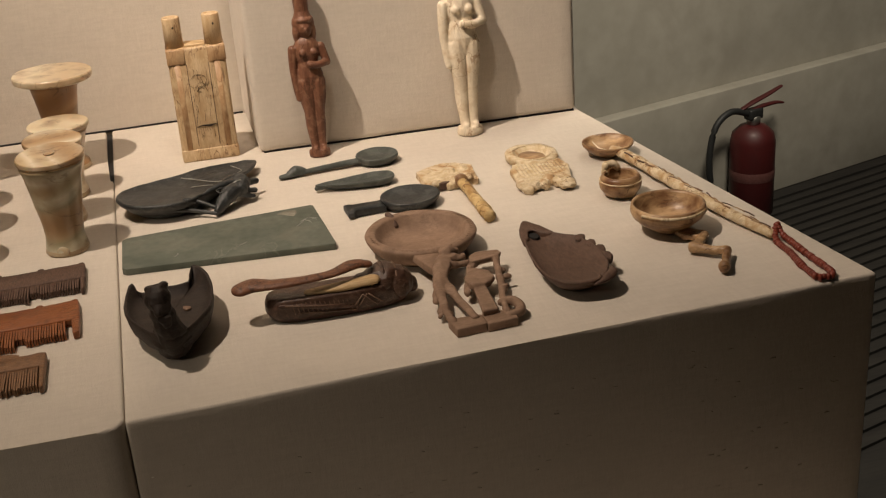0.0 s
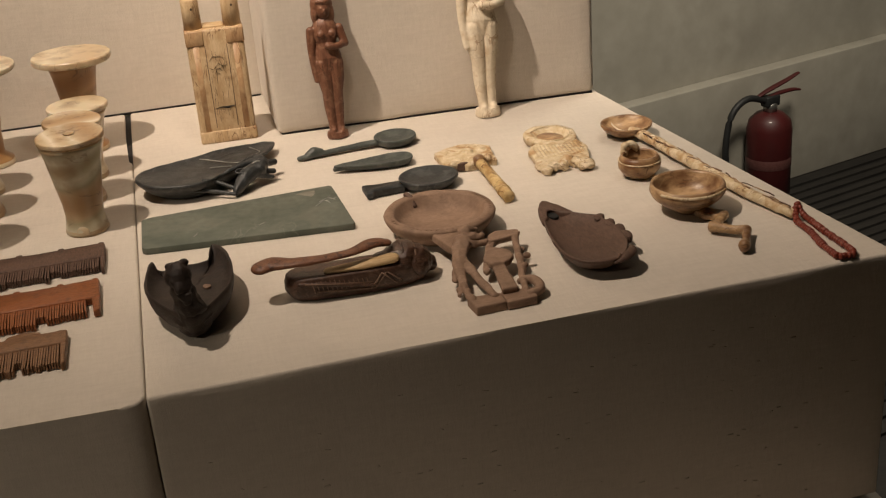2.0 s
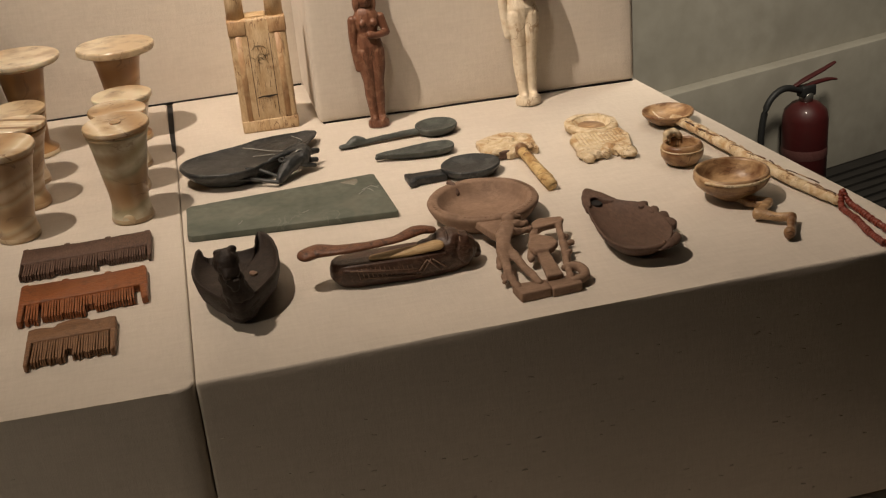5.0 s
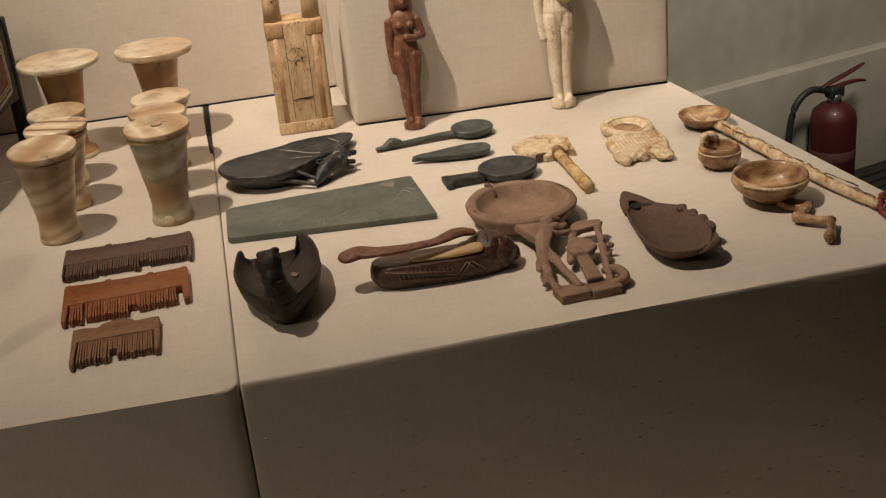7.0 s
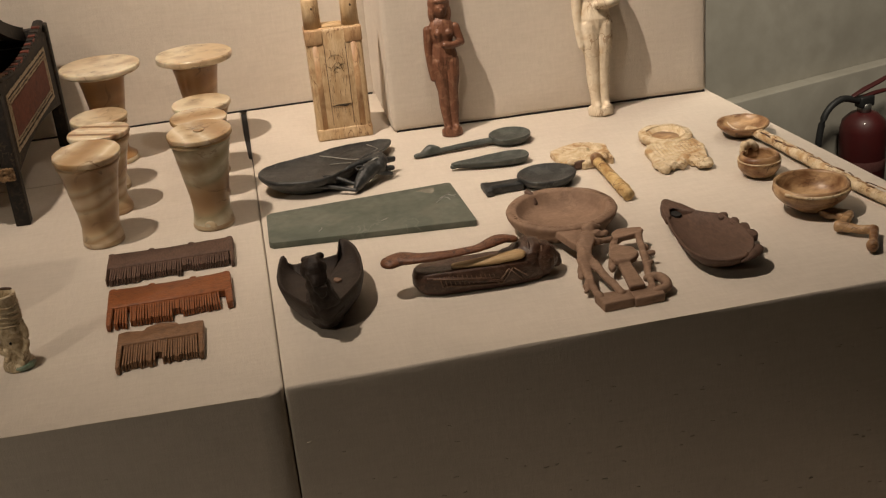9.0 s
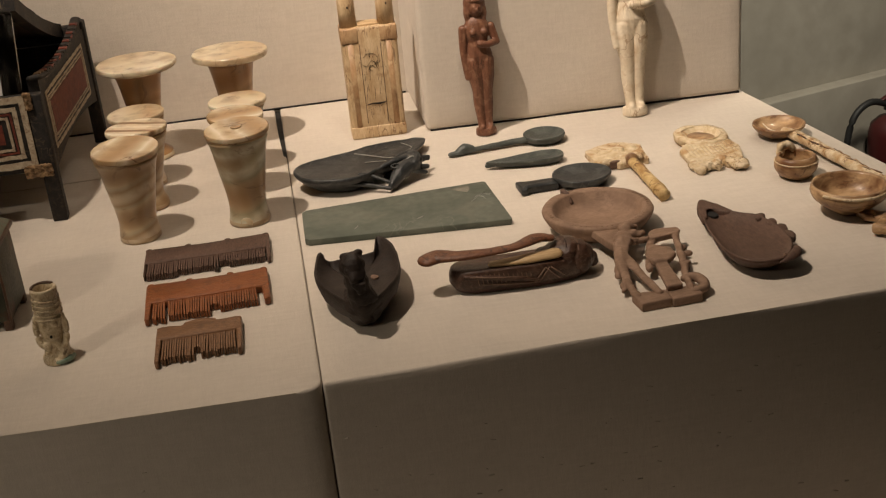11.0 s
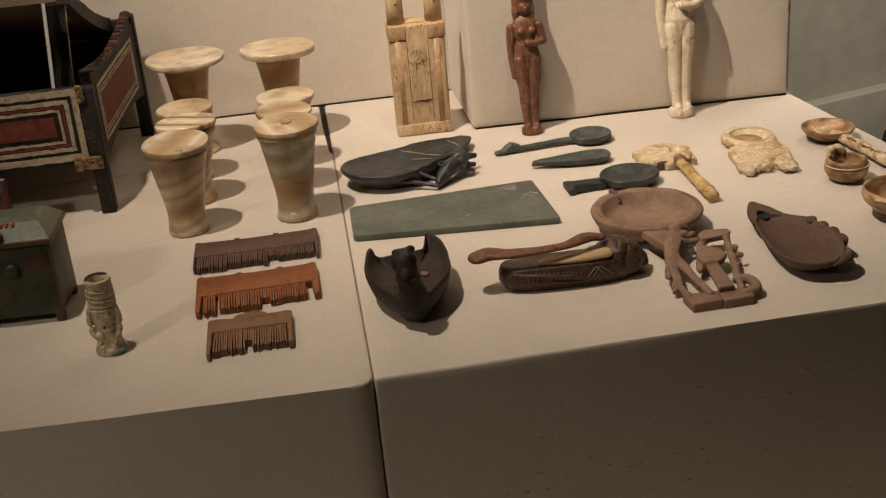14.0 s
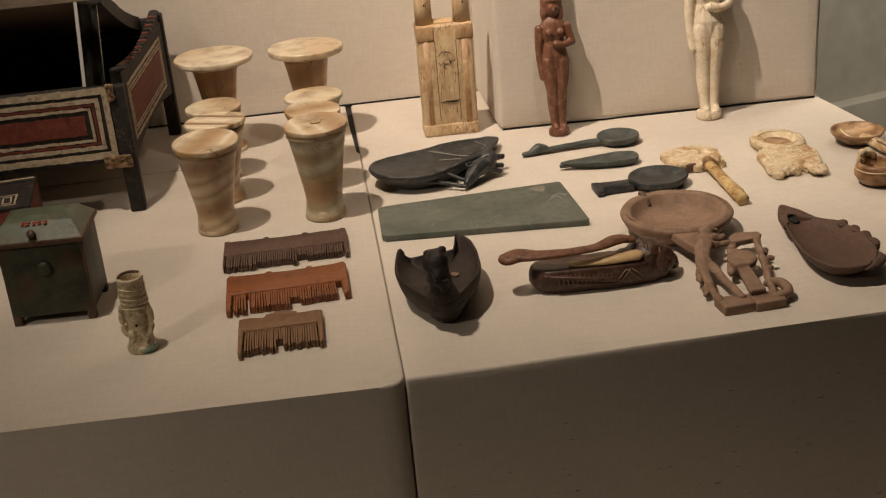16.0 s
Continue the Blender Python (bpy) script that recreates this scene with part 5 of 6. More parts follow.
def ivory_fragment():
    ob = thing("ivory_fragment", "broken ivory plaque with a cylindrical handle stub", "fragment", at(0.281, 0.302))
    bm = slab([(-0.0235, 0.018), (-0.012, 0.0255), (0.002, 0.0265), (0.016, 0.0265), (0.0260, 0.012), (0.0235, -0.006), (0.0225, -0.022), (0.0150, -0.017), (0.010, -0.024), (-0.006, -0.026), (-0.010, -0.018), (-0.0150, -0.018), (-0.0190, -0.023), (-0.0240, -0.012)], 0.0, 0.0065, 0.0015)
    for x, y, z, r in ((-0.014, -0.018, 0.006, 0.006), (0.004, -0.020, 0.007, 0.0075), (0.016, -0.014, 0.006, 0.006), (0.002, 0.006, 0.006, 0.007), (0.015, 0.008, 0.0055, 0.0055)):
        ball((x, y, z), (r, r, 0.0034), bm)
    part("plaque", rough_up(bm, 0.0020, 190), ivory_old, ob, "pale carved and broken plaque", remesh=0.0006)
    # Dark plate in place of a real recess, with the recess's shade as colour.
    part("hollow", slab(oval(-0.0085, -0.0215, 0.0055, 0.0022, 16, 8, 0.3, 5), 0.0010, 0.0074, 0.0004), umber_wood, ob, "dark brown plate standing in for the shaded hollow under the carved edge")
    part("socket", tube([(0.006, -0.022, 0.0075), (0.0062, -0.027, 0.0075)], 0.0060, 16), ivory_brown, ob)
    bm = limb([(0.0060, -0.024, 0.0065), (0.0068, -0.050, 0.0062), (0.0066, -0.080, 0.0058), (0.0072, -0.106, 0.0056)], [0.0042, 0.0049, 0.0051, 0.0050], flat=0.95, ends=False)
    part("handle", rough_up(bm, 0.0009, 130), ivory_gold, ob, "yellowed cylindrical ivory handle")
    part("handle_band", tube([(0.0068, -0.092, 0.0057), (0.0069, -0.095, 0.0057)], 0.0056, 16), ivory_gold, ob)


ivory_fragment()


def leg_spoon():
    ob = thing("leg_spoon", "brown stained ivory bowl with a bent leg-shaped handle", "cosmetic spoon", at(0.4075, 0.1265))
    prof = [(0, 0), (0.0095, 0), (0.0130, 0.0022), (0.0225, 0.0088), (0.0282, 0.0140), (0.0302, 0.0180), (0.0294, 0.0228), (0.0274, 0.0232), (0.0262, 0.0215), (0.0245, 0.0150), (0.018, 0.0085), (0.008, 0.0058), (0, 0.0055)]
    part("bowl", rough_up(lathe(prof, 56, None, (0, 0), 0.95, 0.95), 0.0008, 50), ivory_brown, ob)
    part("lip", limb([(0.0285 * math.cos(a), 0.0285 * math.sin(a), 0.0208) for a in [math.radians(d) for d in range(205, 331, 14)]], 0.0012, 4, n=8), ivory_old, ob, "lighter raised lip")
    bm = slab([(0.002, -0.014), (0.010, -0.014), (0.0235, -0.0270), (0.0240, -0.0325), (0.0150, -0.0345), (0.004, -0.026)], 0.0018, 0.0072, 0.0012)
    limb([(0.0205, -0.0315, 0.0058), (0.0125, -0.0400, 0.0060), (0.0040, -0.0480, 0.0060)], [0.0032, 0.0034, 0.0038], flat=0.85, bm=bm)
    limb([(0.0025, -0.0490, 0.0060), (0.0115, -0.0580, 0.0056), (0.0205, -0.0650, 0.0060)], [0.0042, 0.0032, 0.0038], bm=bm)
    limb([(0.0210, -0.0640, 0.0062), (0.0150, -0.0760, 0.0056), (0.0090, -0.0860, 0.0050)], [0.0038, 0.0032, 0.0036], bm=bm)
    ball((0.0080, -0.0870, 0.0056), (0.0044, 0.0050, 0.0046), bm)
    bmesh.ops.translate(bm, verts=bm.verts, vec=(-0.0040, 0.0020, 0))
    part("leg_handle", rough_up(bm, 0.0009, 220), ivory_brown, ob, remesh=0.0008)


leg_spoon()


def small_pot():
    ob = thing("ivory_pot", "small round ivory pot with a carved lug on its rim", "pot", at(0.4030, 0.2085) @ Matrix.Diagonal((1.06, 1.06, 1.12, 1)))
    prof = [(0, 0), (0.0085, 0), (0.0120, 0.0018), (0.0160, 0.0070), (0.0166, 0.0105), (0.0152, 0.0150), (0.0140, 0.0166), (0.0126, 0.0168), (0.0118, 0.0155), (0.0132, 0.0100), (0.009, 0.0040), (0, 0.0030)]
    part("body", rough_up(lathe(prof, 44), 0.0004, 80), ivory_brown, ob)
    part("incised_ring", tube([(0.0161 * math.cos(a), 0.0161 * math.sin(a), 0.0128) for a in [2 * math.pi * i / 40 for i in range(41)]], 0.0005, 6), ivory_old, ob)
    bm = limb([(-0.0072, 0.0128, 0.0150), (-0.0062, 0.0135, 0.0185), (-0.001, 0.0140, 0.0200), (0.003, 0.0135, 0.0165)], [0.0034, 0.0034, 0.0034, 0.0030])
    ball((-0.0068, 0.0125, 0.0200), 0.0034, bm)
    part("lug", rough_up(bm, 0.0006, 200), ivory_old, ob, remesh=0.0008)


small_pot()


def long_ladle():
    ob = thing("ivory_ladle", "long ivory ladle with a carved handle and a round bowl", "ladle", at(0.4275, 0.3035))
    prof = [(0, 0), (0.008, 0), (0.0125, 0.0012), (0.0190, 0.0062), (0.0228, 0.0105), (0.0230, 0.0122), (0.0218, 0.0126), (0.0205, 0.0112), (0.0165, 0.0070), (0.009, 0.0045), (0, 0.0040)]
    part("bowl", rough_up(lathe(prof, 52, None, (0.0026, 0)), 0.0005, 70), ivory_brown, ob, "reddish brown stained bowl")
    part("mended_crack", limb([(-0.006, 0.017, 0.0085), (-0.003, 0.006, 0.0050), (0.004, -0.006, 0.0050), (0.008, -0.016, 0.0085)], 0.0007, n=6), ivory, ob, "pale mended crack")
    bm = limb([(0.004, -0.010, 0.0075), (0.0105, -0.034, 0.0072), (0.0160, -0.078, 0.0068), (0.0225, -0.130, 0.0062), (0.0315, -0.180, 0.0055), (0.0415, -0.2225, 0.0052)], [0.0042, 0.0052, 0.0052, 0.0050, 0.0048, 0.0042], flat=0.9)
    part("handle", rough_up(bm, 0.0008, 160), ivory_old, ob, "carved splitting ivory handle")
    # Thin brown tubes on the handle paint the shadows of its carved relief.
    rnd = random.Random(8)
    ax = Vector((0.035, -0.2050, 0)).normalized()
    sd = Vector((-ax.y, ax.x, 0))
    for i in range(34):
        s = 0.014 + 0.0057 * i
        c = Vector((0.0055, -0.016, 0)) + ax * s
        o = sd * rnd.uniform(-0.0035, 0.0035)
        z = 0.0113 - 0.0018 * s / 0.2
        a, b = c + o, c + o * 0.5 + ax * rnd.uniform(0.006, 0.014) + sd * rnd.uniform(-0.002, 0.002)
        part("groove_shade", tube([(a.x, a.y, z), ((a.x + b.x) / 2, (a.y + b.y) / 2, z + 0.0004), (b.x, b.y, z)], rnd.uniform(0.0004, 0.0007), 6), ivory_brown if i % 4 else umber_wood, ob)


long_ladle()


def bead_string():
    ob = thing("bead_string", "loop of small dull red carnelian beads at the plinth edge", "bead string", at(0.4755, 0.088))
    path = curve_pts([(-0.0010, -0.0050, 0.0100), (0.0000, -0.0130, 0.0045), (0.0012, -0.0210, 0.0030), (0.0005, -0.0440, 0.0030), (0.0010, -0.0640, 0.0030), (0.0005, -0.0770, 0.0030), (-0.0028, -0.0830, 0.0030),
                      (-0.0085, -0.0822, 0.0030), (-0.0125, -0.0815, 0.0030), (-0.0128, -0.0720, 0.0030), (-0.0120, -0.0580, 0.0030), (-0.0088, -0.0390, 0.0030), (-0.0085, -0.0280, 0.0030), (-0.0078, -0.0170, 0.0034), (-0.0035, -0.0070, 0.0080), (-0.0015, -0.0040, 0.0104)], 12)
    lengths = [0.0]
    for a, b in zip(path, path[1:]):
        lengths.append(lengths[-1] + (b - a).length)
    me = None
    rnd = random.Random(6)
    pos = 0.0
    while pos < lengths[-1] - 0.002:
        i = max(k for k in range(len(lengths)) if lengths[k] <= pos)
        i = min(i, len(path) - 2)
        t = (pos - lengths[i]) / max(lengths[i + 1] - lengths[i], 1e-9)
        p, d = path[i].lerp(path[i + 1], t), (path[i + 1] - path[i]).normalized()
        if me is None:
            me = finish("bead", lathe([(0.0006, -0.0017), (0.0021, -0.0015), (0.0026, -0.0008), (0.0026, 0.0006), (0.0021, 0.0015), (0.0006, 0.0017)], 10), carnelian)
            me.parent = ob
            bead = me
        else:
            bead = new("bead", me.data)
            bead.parent = ob
        k = rnd.uniform(0.82, 1.12)
        bead.matrix_basis = Matrix.Translation(p) @ d.to_track_quat("Z", "Y").to_matrix().to_4x4() @ Matrix.Diagonal((k, k, rnd.uniform(0.8, 1.15), 1))
        pos += 0.0030


bead_string()


# ---- painted chest, small boxes, figure vessel ----
def framed(parent, name, origin, ux, uz, w, h, layers, out):
    """Nested painted frames on a face; layers of (inset from, inset to, material)."""
    o, ux, uz, out = Vector(origin), Vector(ux), Vector(uz), Vector(out)
    for k, (a, b, mat) in enumerate(layers):
        bars = [((a, a), (w - a, b)), ((a, h - b), (w - a, h - a)), ((a, b), (b, h - b)), ((w - b, b), (w - a, h - b))] if b else [((a, a), (w - a, h - a))]
        for (x0, z0), (x1, z1) in bars:
            if x1 <= x0 or z1 <= z0:
                continue
            bm = bmesh.new()
            n = max(2, int((x1 - x0 + z1 - z0) / 0.004))
            low = []
            for d in (0.0, 0.0006):
                pts = []
                for i in range(n + 1):
                    pts.append((x0 + (x1 - x0) * i / n, z0))
                for i in range(n + 1):
                    pts.append((x1 - (x1 - x0) * i / n, z1))
                ring = []
                for q, (x, z) in enumerate(pts):
                    j = 0.0009 * noise.noise(Vector((x * 260, z * 260, k * 7.3 + q * 0.01)))
                    ring.append(bm.verts.new(o + ux * (x + j) + uz * (z + j) + out * d))
                low.append(ring)
            m = len(low[0])
            bm.faces.new(low[1])
            for i in range(m):
                bm.faces.new((low[0][i], low[0][(i + 1) % m], low[1][(i + 1) % m], low[1][i]))
            part(name, bm, mat, parent, smooth=False)


def chest():
    X1, X0, Y0, Y1 = -0.1925, -0.46, 0.345, 0.556
    ob = thing("painted_chest", "open black painted wooden chest with red and cream framed panels", "chest", at(0, 0))
    for x, y, z in ((X1, Y0, 0.112), (X1 + 0.0158, Y1, 0.124), (X0, Y0, 0.112), (X0, Y1, 0.124)):
        part("leg", slab([(x - 0.0125, y), (x, y), (x, y + 0.013), (x - 0.0125, y + 0.013)], 0, z, 0.0012), black_paint, ob)
    fx0, fx1 = X0 - 0.0, X1 - 0.0125
    front = part("front_panel", block(fx0, fx1, Y0 + 0.002, Y0 + 0.010, 0.046, 0.113, 0.0012), black_paint, ob)
    framed(front, "painted_stripe", (fx0 + 0.001, Y0 + 0.0018, 0.0505), (1, 0, 0), (0, 0, 1), fx1 - fx0 - 0.002, 0.0615,
           [(0.0, 0.0055, white_paint), (0.0085, 0.0120, white_paint), (0.0130, 0.0148, red_paint), (0.0158, 0.0182, white_paint), (0.0222, None, red_paint)], (0, -1, 0))
    for x0, x1, z0, z1, count, r in ((fx1 - 0.013, X1 - 0.003, 0.0420, 0.0525, 12, 0.0016), (fx1 - 0.001, fx1 + 0.005, 0.100, 0.1145, 10, 0.0016)):
        bm = slab([(x0, z0), (x1, z0), (x1, z1), (x0, z1)], -Y0 - 0.0010, -Y0 + 0.0022, 0.0004)
        bmesh.ops.rotate(bm, verts=bm.verts, matrix=Matrix.Rotation(radians(90), 3, "X"))
        bmesh.ops.subdivide_edges(bm, edges=[e for e in bm.edges if e.calc_length() > 0.004], cuts=count, use_grid_fill=True)
        rough_up(bm, r, 420)
        part("lost_corner", rough_up(bm, 0.0008, 900), gesso, ob, "damaged corner showing bare gesso and wood")
    # right end with a sagging top rail
    def end(name, x, lean):
        bm = bmesh.new()
        n = 20
        low, cols = 0.044, []
        for i in range(n + 1):
            t = i / n
            y = Y0 + 0.010 + (Y1 - Y0 - 0.010) * t
            top = 0.1235 + 0.004 * t - 0.011 * math.sin(math.pi * t) ** 0.8
            bot = low + 0.010 * math.sin(math.pi * t)
            cols.append([bm.verts.new((x + lean * t + d, y, z)) for d, z in ((0, bot), (0, top), (-0.009, top), (-0.009, bot))])
        for a, b in zip(cols, cols[1:]):
            for i in range(4):
                bm.faces.new((a[i], a[(i + 1) % 4], b[(i + 1) % 4], b[i]))
        bm.faces.new(cols[0])
        bm.faces.new(cols[-1][::-1])
        return part(name, bm, black_paint, ob, smooth=False)

    right = end("end_panel", X1 - 0.0008, 0.0145)
    slope = Vector((0.0145, Y1 - Y0 - 0.01, 0)).normalized()
    framed(right, "painted_stripe", Vector((X1 - 0.0006, Y0 + 0.010, 0.058)) + slope * 0.012, slope, (0, 0, 1), 0.168, 0.050,
           [(0.0, 0.0030, white_paint), (0.0052, 0.0068, white_paint), (0.0084, 0.0098, white_paint), (0.0105, None, red_paint)], (1, -0.05, 0))
    rail = part("top_rail", tube([(X1 - 0.0045 + 0.0145 * i / 12, Y0 + 0.008 + (Y1 - Y0 - 0.012) * i / 12, 0.1240 + 0.004 * i / 12 - 0.011 * math.sin(math.pi * i / 12) ** 0.8) for i in range(13)], 0.0052, 8, 0.5), black_paint, ob)
    for i in range(2, 19):
        t = i / 19.5
        z = 0.1272 + 0.004 * t - 0.011 * math.sin(math.pi * t) ** 0.8
        x = X1 - 0.0045 + 0.0145 * t
        y = Y0 + 0.008 + (Y1 - Y0 - 0.012) * t
        part("painted_block", block(x - 0.0034, x + 0.0026, y - 0.0030, y + 0.0030, z - 0.0014, z, 0.0003), (red_paint, black_paint)[i % 2] if i > 3 else gesso, rail, smooth=False)
        if i > 3:
            part("painted_edge", block(x + 0.0030, x + 0.0040, y - 0.0048, y + 0.0048, z - 0.0016, z - 0.0003), red_paint if i % 3 == 0 else black_paint, rail, smooth=False)
    end("end_panel", X0 + 0.009, 0.0)
    part("back_panel", block(X0, X1 + 0.010, Y1 - 0.004, Y1 + 0.004, 0.044, 0.122, 0.001), black_paint, ob)
    part("chest_floor", block(X0 + 0.002, X1 - 0.010, Y0 + 0.010, Y1 - 0.004, 0.046, 0.052), black_paint, ob)
    # the lid sags along its depth like the end rails
    def bent(x0, x1, z0, z1, bm=None):
        own = bm or bmesh.new()
        cols = []
        for i in range(17):
            t = i / 16
            y, sag = 0.001 - 0.212 * t, -0.005 * math.sin(math.pi * t) ** 0.8
            cols.append([own.verts.new((x, y, z + sag)) for x, z in ((x0, z0), (x1, z0), (x1, z1), (x0, z1))])
        for a, b in zip(cols, cols[1:]):
            for k in range(4):
                own.faces.new((a[k], a[(k + 1) % 4], b[(k + 1) % 4], b[k]))
        own.faces.new(cols[0])
        own.faces.new(cols[-1][::-1])
        return own

    lid = part("lid", bent(X0 - 0.002, -0.2075, 0.0, 0.009), lid_brown, ob, "raised lid with a plain brown underside", sharp=40)
    lid.matrix_basis = pose(0, Y1 - 0.006, 0.1150, -19, 0, 0)
    part("lid_edge", rough_up(bent(-0.2075, -0.1975, -0.0025, 0.0105), 0.0008, 90), black_paint, lid, "black painted lid edge", sharp=40)
    part("post_cap", slab([(X1 + 0.0075, Y1 - 0.008), (X1 + 0.0165, Y1 - 0.008), (X1 + 0.0165, Y1 + 0.006), (X1 + 0.0075, Y1 + 0.006)], 0.118, 0.1255, 0.0012), black_paint, ob)
    bm = bmesh.new()
    lo = [bm.verts.new((x, y, 0.1135)) for x, y in ((-0.2222, Y0 + 0.0035), (-0.2068, Y0 + 0.0035), (-0.2068, Y0 + 0.0085), (-0.2222, Y0 + 0.0085))]
    hi = [bm.verts.new((v.co.x + 0.0058, v.co.y + 0.002, 0.1838)) for v in lo]
    bm.faces.new(lo[::-1])
    bm.faces.new(hi)
    for k in range(4):
        bm.faces.new((lo[k], lo[(k + 1) % 4], hi[(k + 1) % 4], hi[k]))
    bmesh.ops.bevel(bm, geom=bm.edges[:], offset=0.0006, segments=2, affect="EDGES", profile=0.5)
    part("acrylic_strut", bm, acrylic, ob, "clear acrylic strut holding the lid open", sharp=30)
    # Added white bar: the strut's edge facing the lamp, its brightness put into colour.
    bm = bmesh.new()
    lo = [bm.verts.new((x, y, 0.1138)) for x, y in ((-0.2248, Y0 + 0.0036), (-0.2223, Y0 + 0.0036), (-0.2223, Y0 + 0.0084), (-0.2248, Y0 + 0.0084))]
    hi = [bm.verts.new((v.co.x + 0.0058, v.co.y + 0.002, 0.1836)) for v in lo]
    bm.faces.new(lo[::-1])
    bm.faces.new(hi)
    for k in range(4):
        bm.faces.new((lo[k], lo[(k + 1) % 4], hi[(k + 1) % 4], hi[k]))
    part("strut_lit_edge", bm, lit_edge, ob, "white bar painting the bright lamp-facing edge of the acrylic strut", smooth=False)
    # Added bright tube that draws the highlight along the back panel's top edge.
    part("back_edge_highlight", tube([(-0.286, Y1 - 0.006, 0.1068), (-0.202, Y1 - 0.006, 0.1064)], 0.0006, 6), steel, ob, "thin bright line standing in for the highlight on the back panel edge")


chest()


def game_box():
    ob = thing("painted_box", "brown wooden box with cream painted frames beside the chest", "box", at(-0.315, 0.292, 6))
    part("box_body", block(-0.045, 0.045, -0.035, 0.036, 0, 0.0445, 0.0012), red_paint, ob, "dark red box body", sharp=40)
    part("box_top", block(-0.0452, 0.0452, -0.0352, 0.0362, 0.0445, 0.0475, 0.0008), black_paint, ob, "black painted top")
    for x in (0.026, 0.008, -0.010, -0.028):
        framed(ob, "painted_frame", (x - 0.007, -0.030, 0.0474), (1, 0, 0), (0, 1, 0), 0.015, 0.024, [(0, 0.0016, white_paint), (0.0040, 0.0052, white_paint)], (0, 0, 1))
    part("painted_line", block(-0.044, 0.044, 0.030, 0.0325, 0.0474, 0.0480), white_paint, ob, smooth=False)
    part("painted_line", block(-0.044, 0.044, 0.0240, 0.0250, 0.0474, 0.0480), black_paint, ob, smooth=False)


game_box()


def faience_box():
    ob = thing("faience_box", "green glazed box with a sloping lid and knobs", "box", at(-0.2360, 0.1400, -2.5))
    w, d, h = 0.0290, 0.050, 0.0600
    body = bmesh.new()
    slab([(-w, 0), (w, 0), (w, d), (-w, d)], 0.0065, h, 0.0012, body)
    part("box_body", rough_up(body, 0.0004, 60), faience, ob, sharp=50)
    for x in (-w + 0.003, w - 0.003):
        for y in (0.003, d - 0.003):
            part("foot", slab([(x - 0.003, y - 0.003), (x + 0.003, y - 0.003), (x + 0.003, y + 0.003), (x - 0.003, y + 0.003)], 0, 0.0085, 0.0008), faience_brown, ob)
    part("corner_edge", tube([(w - 0.0004, 0.0004, 0.004), (w + 0.0002, 0.0002, 0.032), (w - 0.0002, 0.0004, h)], 0.0011, 8), faience_brown, ob)
    rim = part("lid_rim", block(-w - 0.0020, w + 0.0026, -0.0022, d + 0.0022, h, h + 0.0040, 0.0010), faience_brown, ob, "brown-edged lid rim", sharp=40)
    bm = rings([[(-w - 0.001, -0.001, h + 0.004), (w + 0.0014, -0.001, h + 0.004), (w + 0.0014, d + 0.001, h + 0.004), (-w - 0.001, d + 0.001, h + 0.004)],
                [(-w + 0.004, 0.011, h + 0.0135), (w - 0.006, 0.011, h + 0.0135), (w - 0.006, d - 0.011, h + 0.0135), (-w + 0.004, d - 0.011, h + 0.0135)],
                [(-w + 0.008, 0.018, h + 0.0165), (w - 0.010, 0.018, h + 0.0165), (w - 0.010, d - 0.018, h + 0.0165), (-w + 0.008, d - 0.018, h + 0.0165)]])
    bmesh.ops.subdivide_edges(bm, edges=bm.edges[:], cuts=4, use_grid_fill=True)
    lid = part("lid", rough_up(bm, 0.0004, 80), faience_lid, ob, "pale green hipped lid with red marks", sharp=40)
    rnd = random.Random(2)
    for i in range(5):
        x = -0.012 + 0.0040 * i
        for j in range(2):
            part("red_mark", tube([(x + rnd.uniform(-0.001, 0.001), 0.0085 + 0.0012 * j, h + 0.0125 + 0.0011 * j), (x + 0.0026, 0.0090 + 0.0012 * j, h + 0.0128 + 0.0011 * j)], 0.0007, 6), vermilion, lid, "short red bar")
    part("knob", lathe([(0, 0), (0.0026, 0), (0.0022, 0.0024), (0.0031, 0.0034), (0.0029, 0.0048), (0, 0.0056)], 16), faience_brown, lid, "small brown knob").matrix_basis = pose(-0.003, 0.0028, h + 0.0068, 55, 0, 0)
    part("knob", rough_up(lathe([(0, 0), (0.0056, 0), (0.0050, 0.0016), (0.0048, 0.0026), (0.0030, 0.0036), (0, 0.0038)], 16), 0.0012, 300), faience, ob, "dark knob on the box front").matrix_basis = pose(0.001, -0.0004, 0.0425, 90, 0, 0)


faience_box()


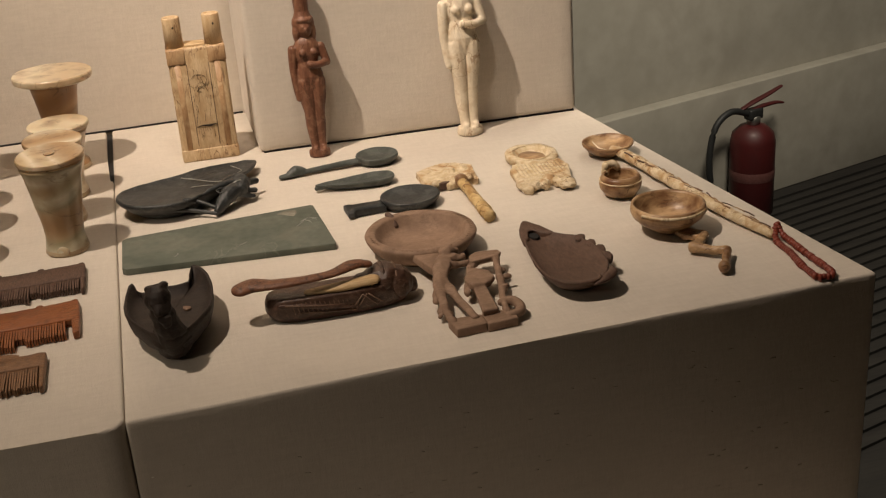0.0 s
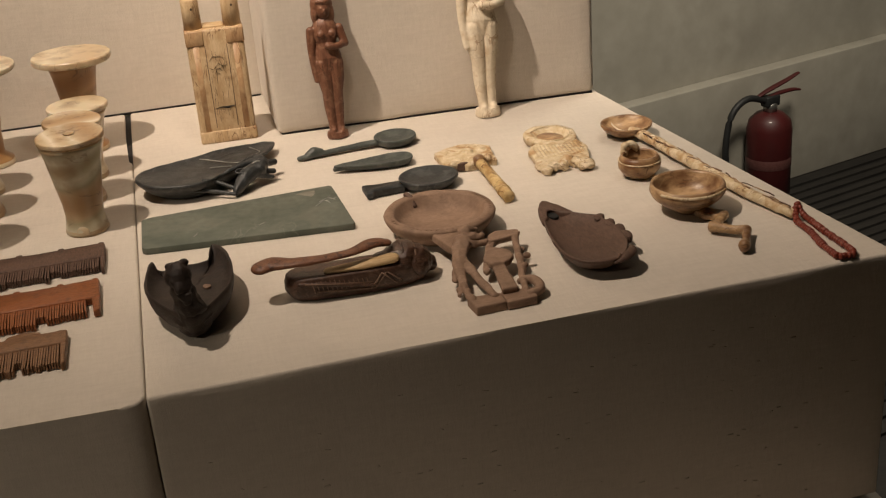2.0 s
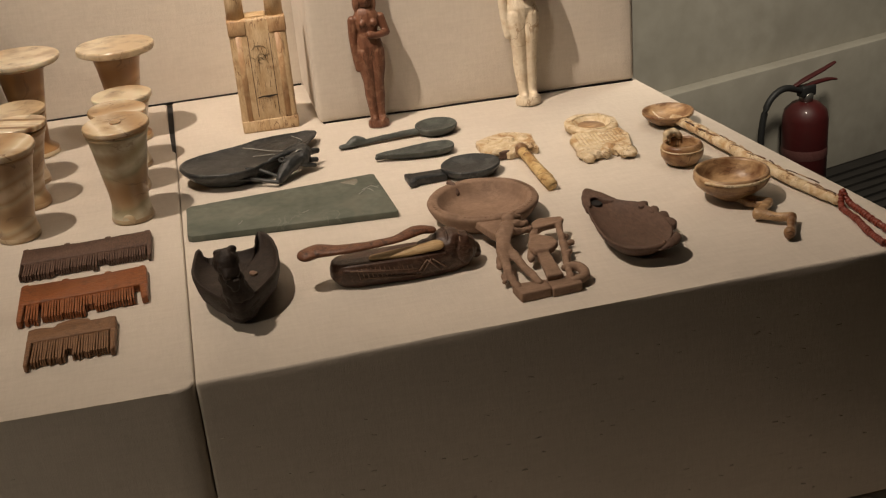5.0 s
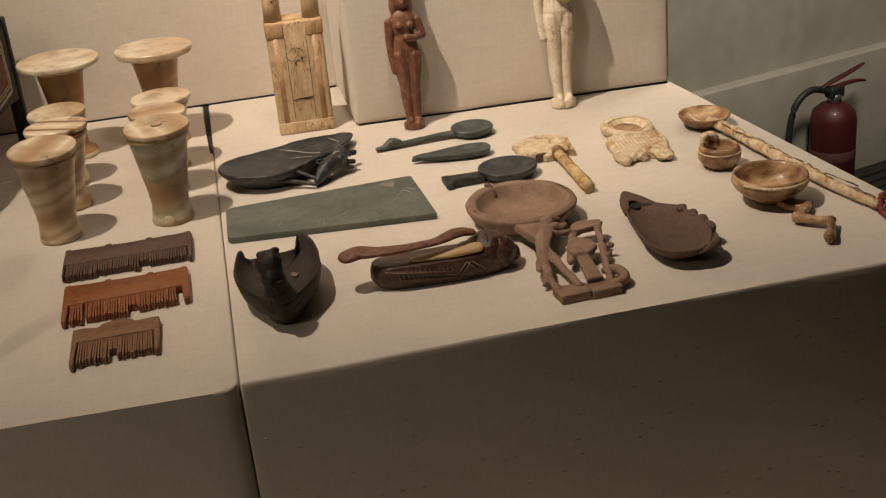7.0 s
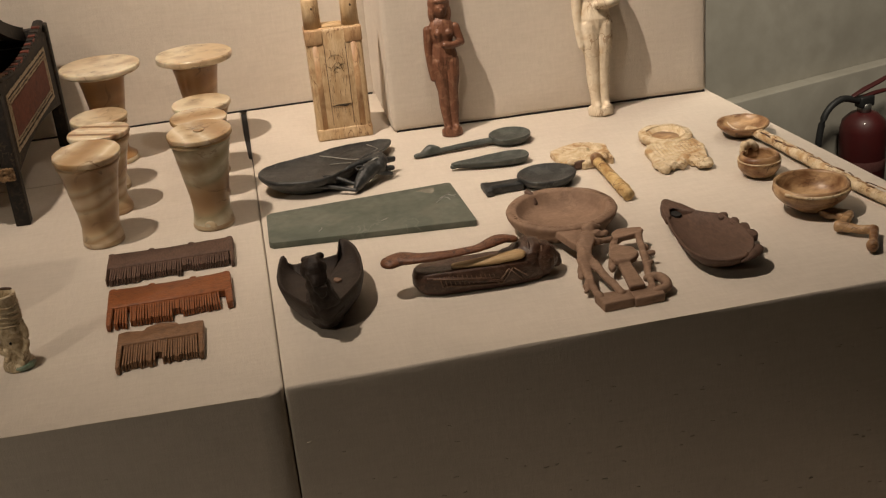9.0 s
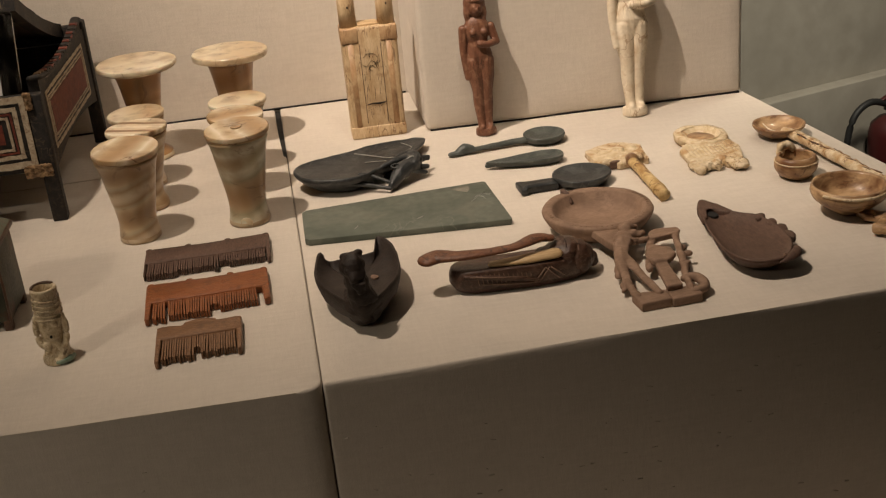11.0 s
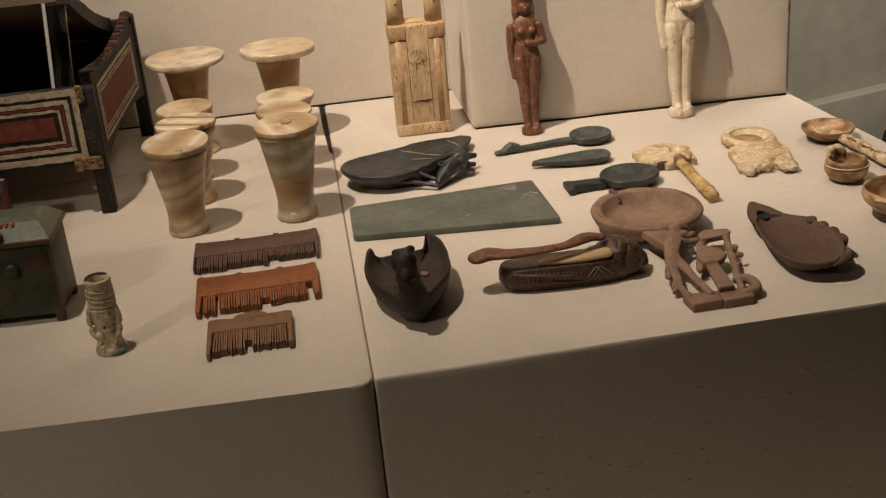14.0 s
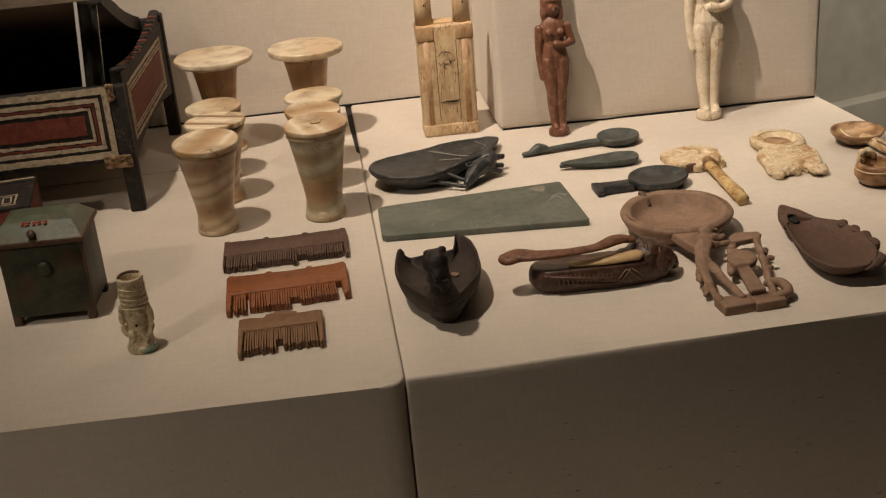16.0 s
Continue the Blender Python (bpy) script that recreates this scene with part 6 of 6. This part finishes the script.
def figure_vessel():
    ob = thing("figure_vessel", "small mottled cream glazed jar shaped like a squat figure", "jar", at(-0.1690, 0.0835) @ Matrix.Diagonal((0.80, 0.80, 0.95, 1)))
    prof = [(0, 0), (0.0128, 0), (0.0132, 0.0015), (0.0128, 0.0040), (0.0108, 0.0055), (0.0096, 0.0140), (0.0100, 0.0220), (0.0106, 0.0300), (0.0108, 0.0380), (0.0104, 0.0430), (0.0100, 0.0480), (0.0106, 0.0530), (0.0108, 0.0552), (0.0100, 0.0562), (0.0078, 0.0558), (0.0070, 0.0500), (0, 0.049)]
    bm = lathe(prof, 40)
    for k in (-1, 1):
        limb([(k * 0.0100, -0.0040, 0.0350), (k * 0.0118, -0.0045, 0.0270), (k * 0.0108, -0.0070, 0.0180), (k * 0.0080, -0.0090, 0.0145)], [0.0026, 0.0028, 0.0025, 0.0020], bm=bm)
        limb([(k * 0.0040, -0.0070, 0.0150), (k * 0.0058, -0.0082, 0.0095), (k * 0.0042, -0.0095, 0.0040)], [0.0040, 0.0034, 0.0036], bm=bm)
        ball((k * 0.0040, -0.0090, 0.0310), (0.0034, 0.0026, 0.0030), bm, 12)
    ball((0, -0.0072, 0.0220), (0.0068, 0.0044, 0.0058), bm)
    part("body", rough_up(bm, 0.0005, 200), bes_glaze, ob, remesh=0.0005)
    for z, r, w in ((0.0375, 0.0110, 0.0008), (0.0412, 0.0110, 0.0008), (0.0445, 0.0107, 0.0008), (0.0482, 0.0106, 0.0007)):
        part("collar", rough_up(tube([(r * math.cos(a), r * math.sin(a), z + 0.0004 * math.sin(2 * a)) for a in [2 * math.pi * i / 36 for i in range(37)]], w, 8), 0.0004, 260), bes_glaze, ob)
    part("waist_cord", tube([(0.0112 * math.cos(a), 0.0112 * math.sin(a) - 0.0004, 0.0335 - 0.0012 * math.sin(a)) for a in [2 * math.pi * i / 36 for i in range(37)]], 0.0007, 8), bes_glaze, ob)
    part("navel", ball((0.0, -0.0117, 0.0225), (0.0011, 0.0006, 0.0012), None, 10), gap_black, ob, "small dark drilled hole")
    part("rim_stain", tube([(0.0090 * math.cos(a), 0.0090 * math.sin(a), 0.0560) for a in [math.radians(d) for d in range(40, 210, 10)]], 0.0012, 8), faience_brown, ob, "brown stain inside the rim")
    bm = limb([(0.0004, -0.0128, 0.0026), (0.0060, -0.0118, 0.0028), (0.0105, -0.0080, 0.0030), (0.0128, -0.0022, 0.0026)], [0.0012, 0.0021, 0.0024, 0.0014])
    part("glaze_patch", rough_up(bm, 0.0008, 300), teal_glaze, ob, "patch of surviving teal-green glaze")


figure_vessel()
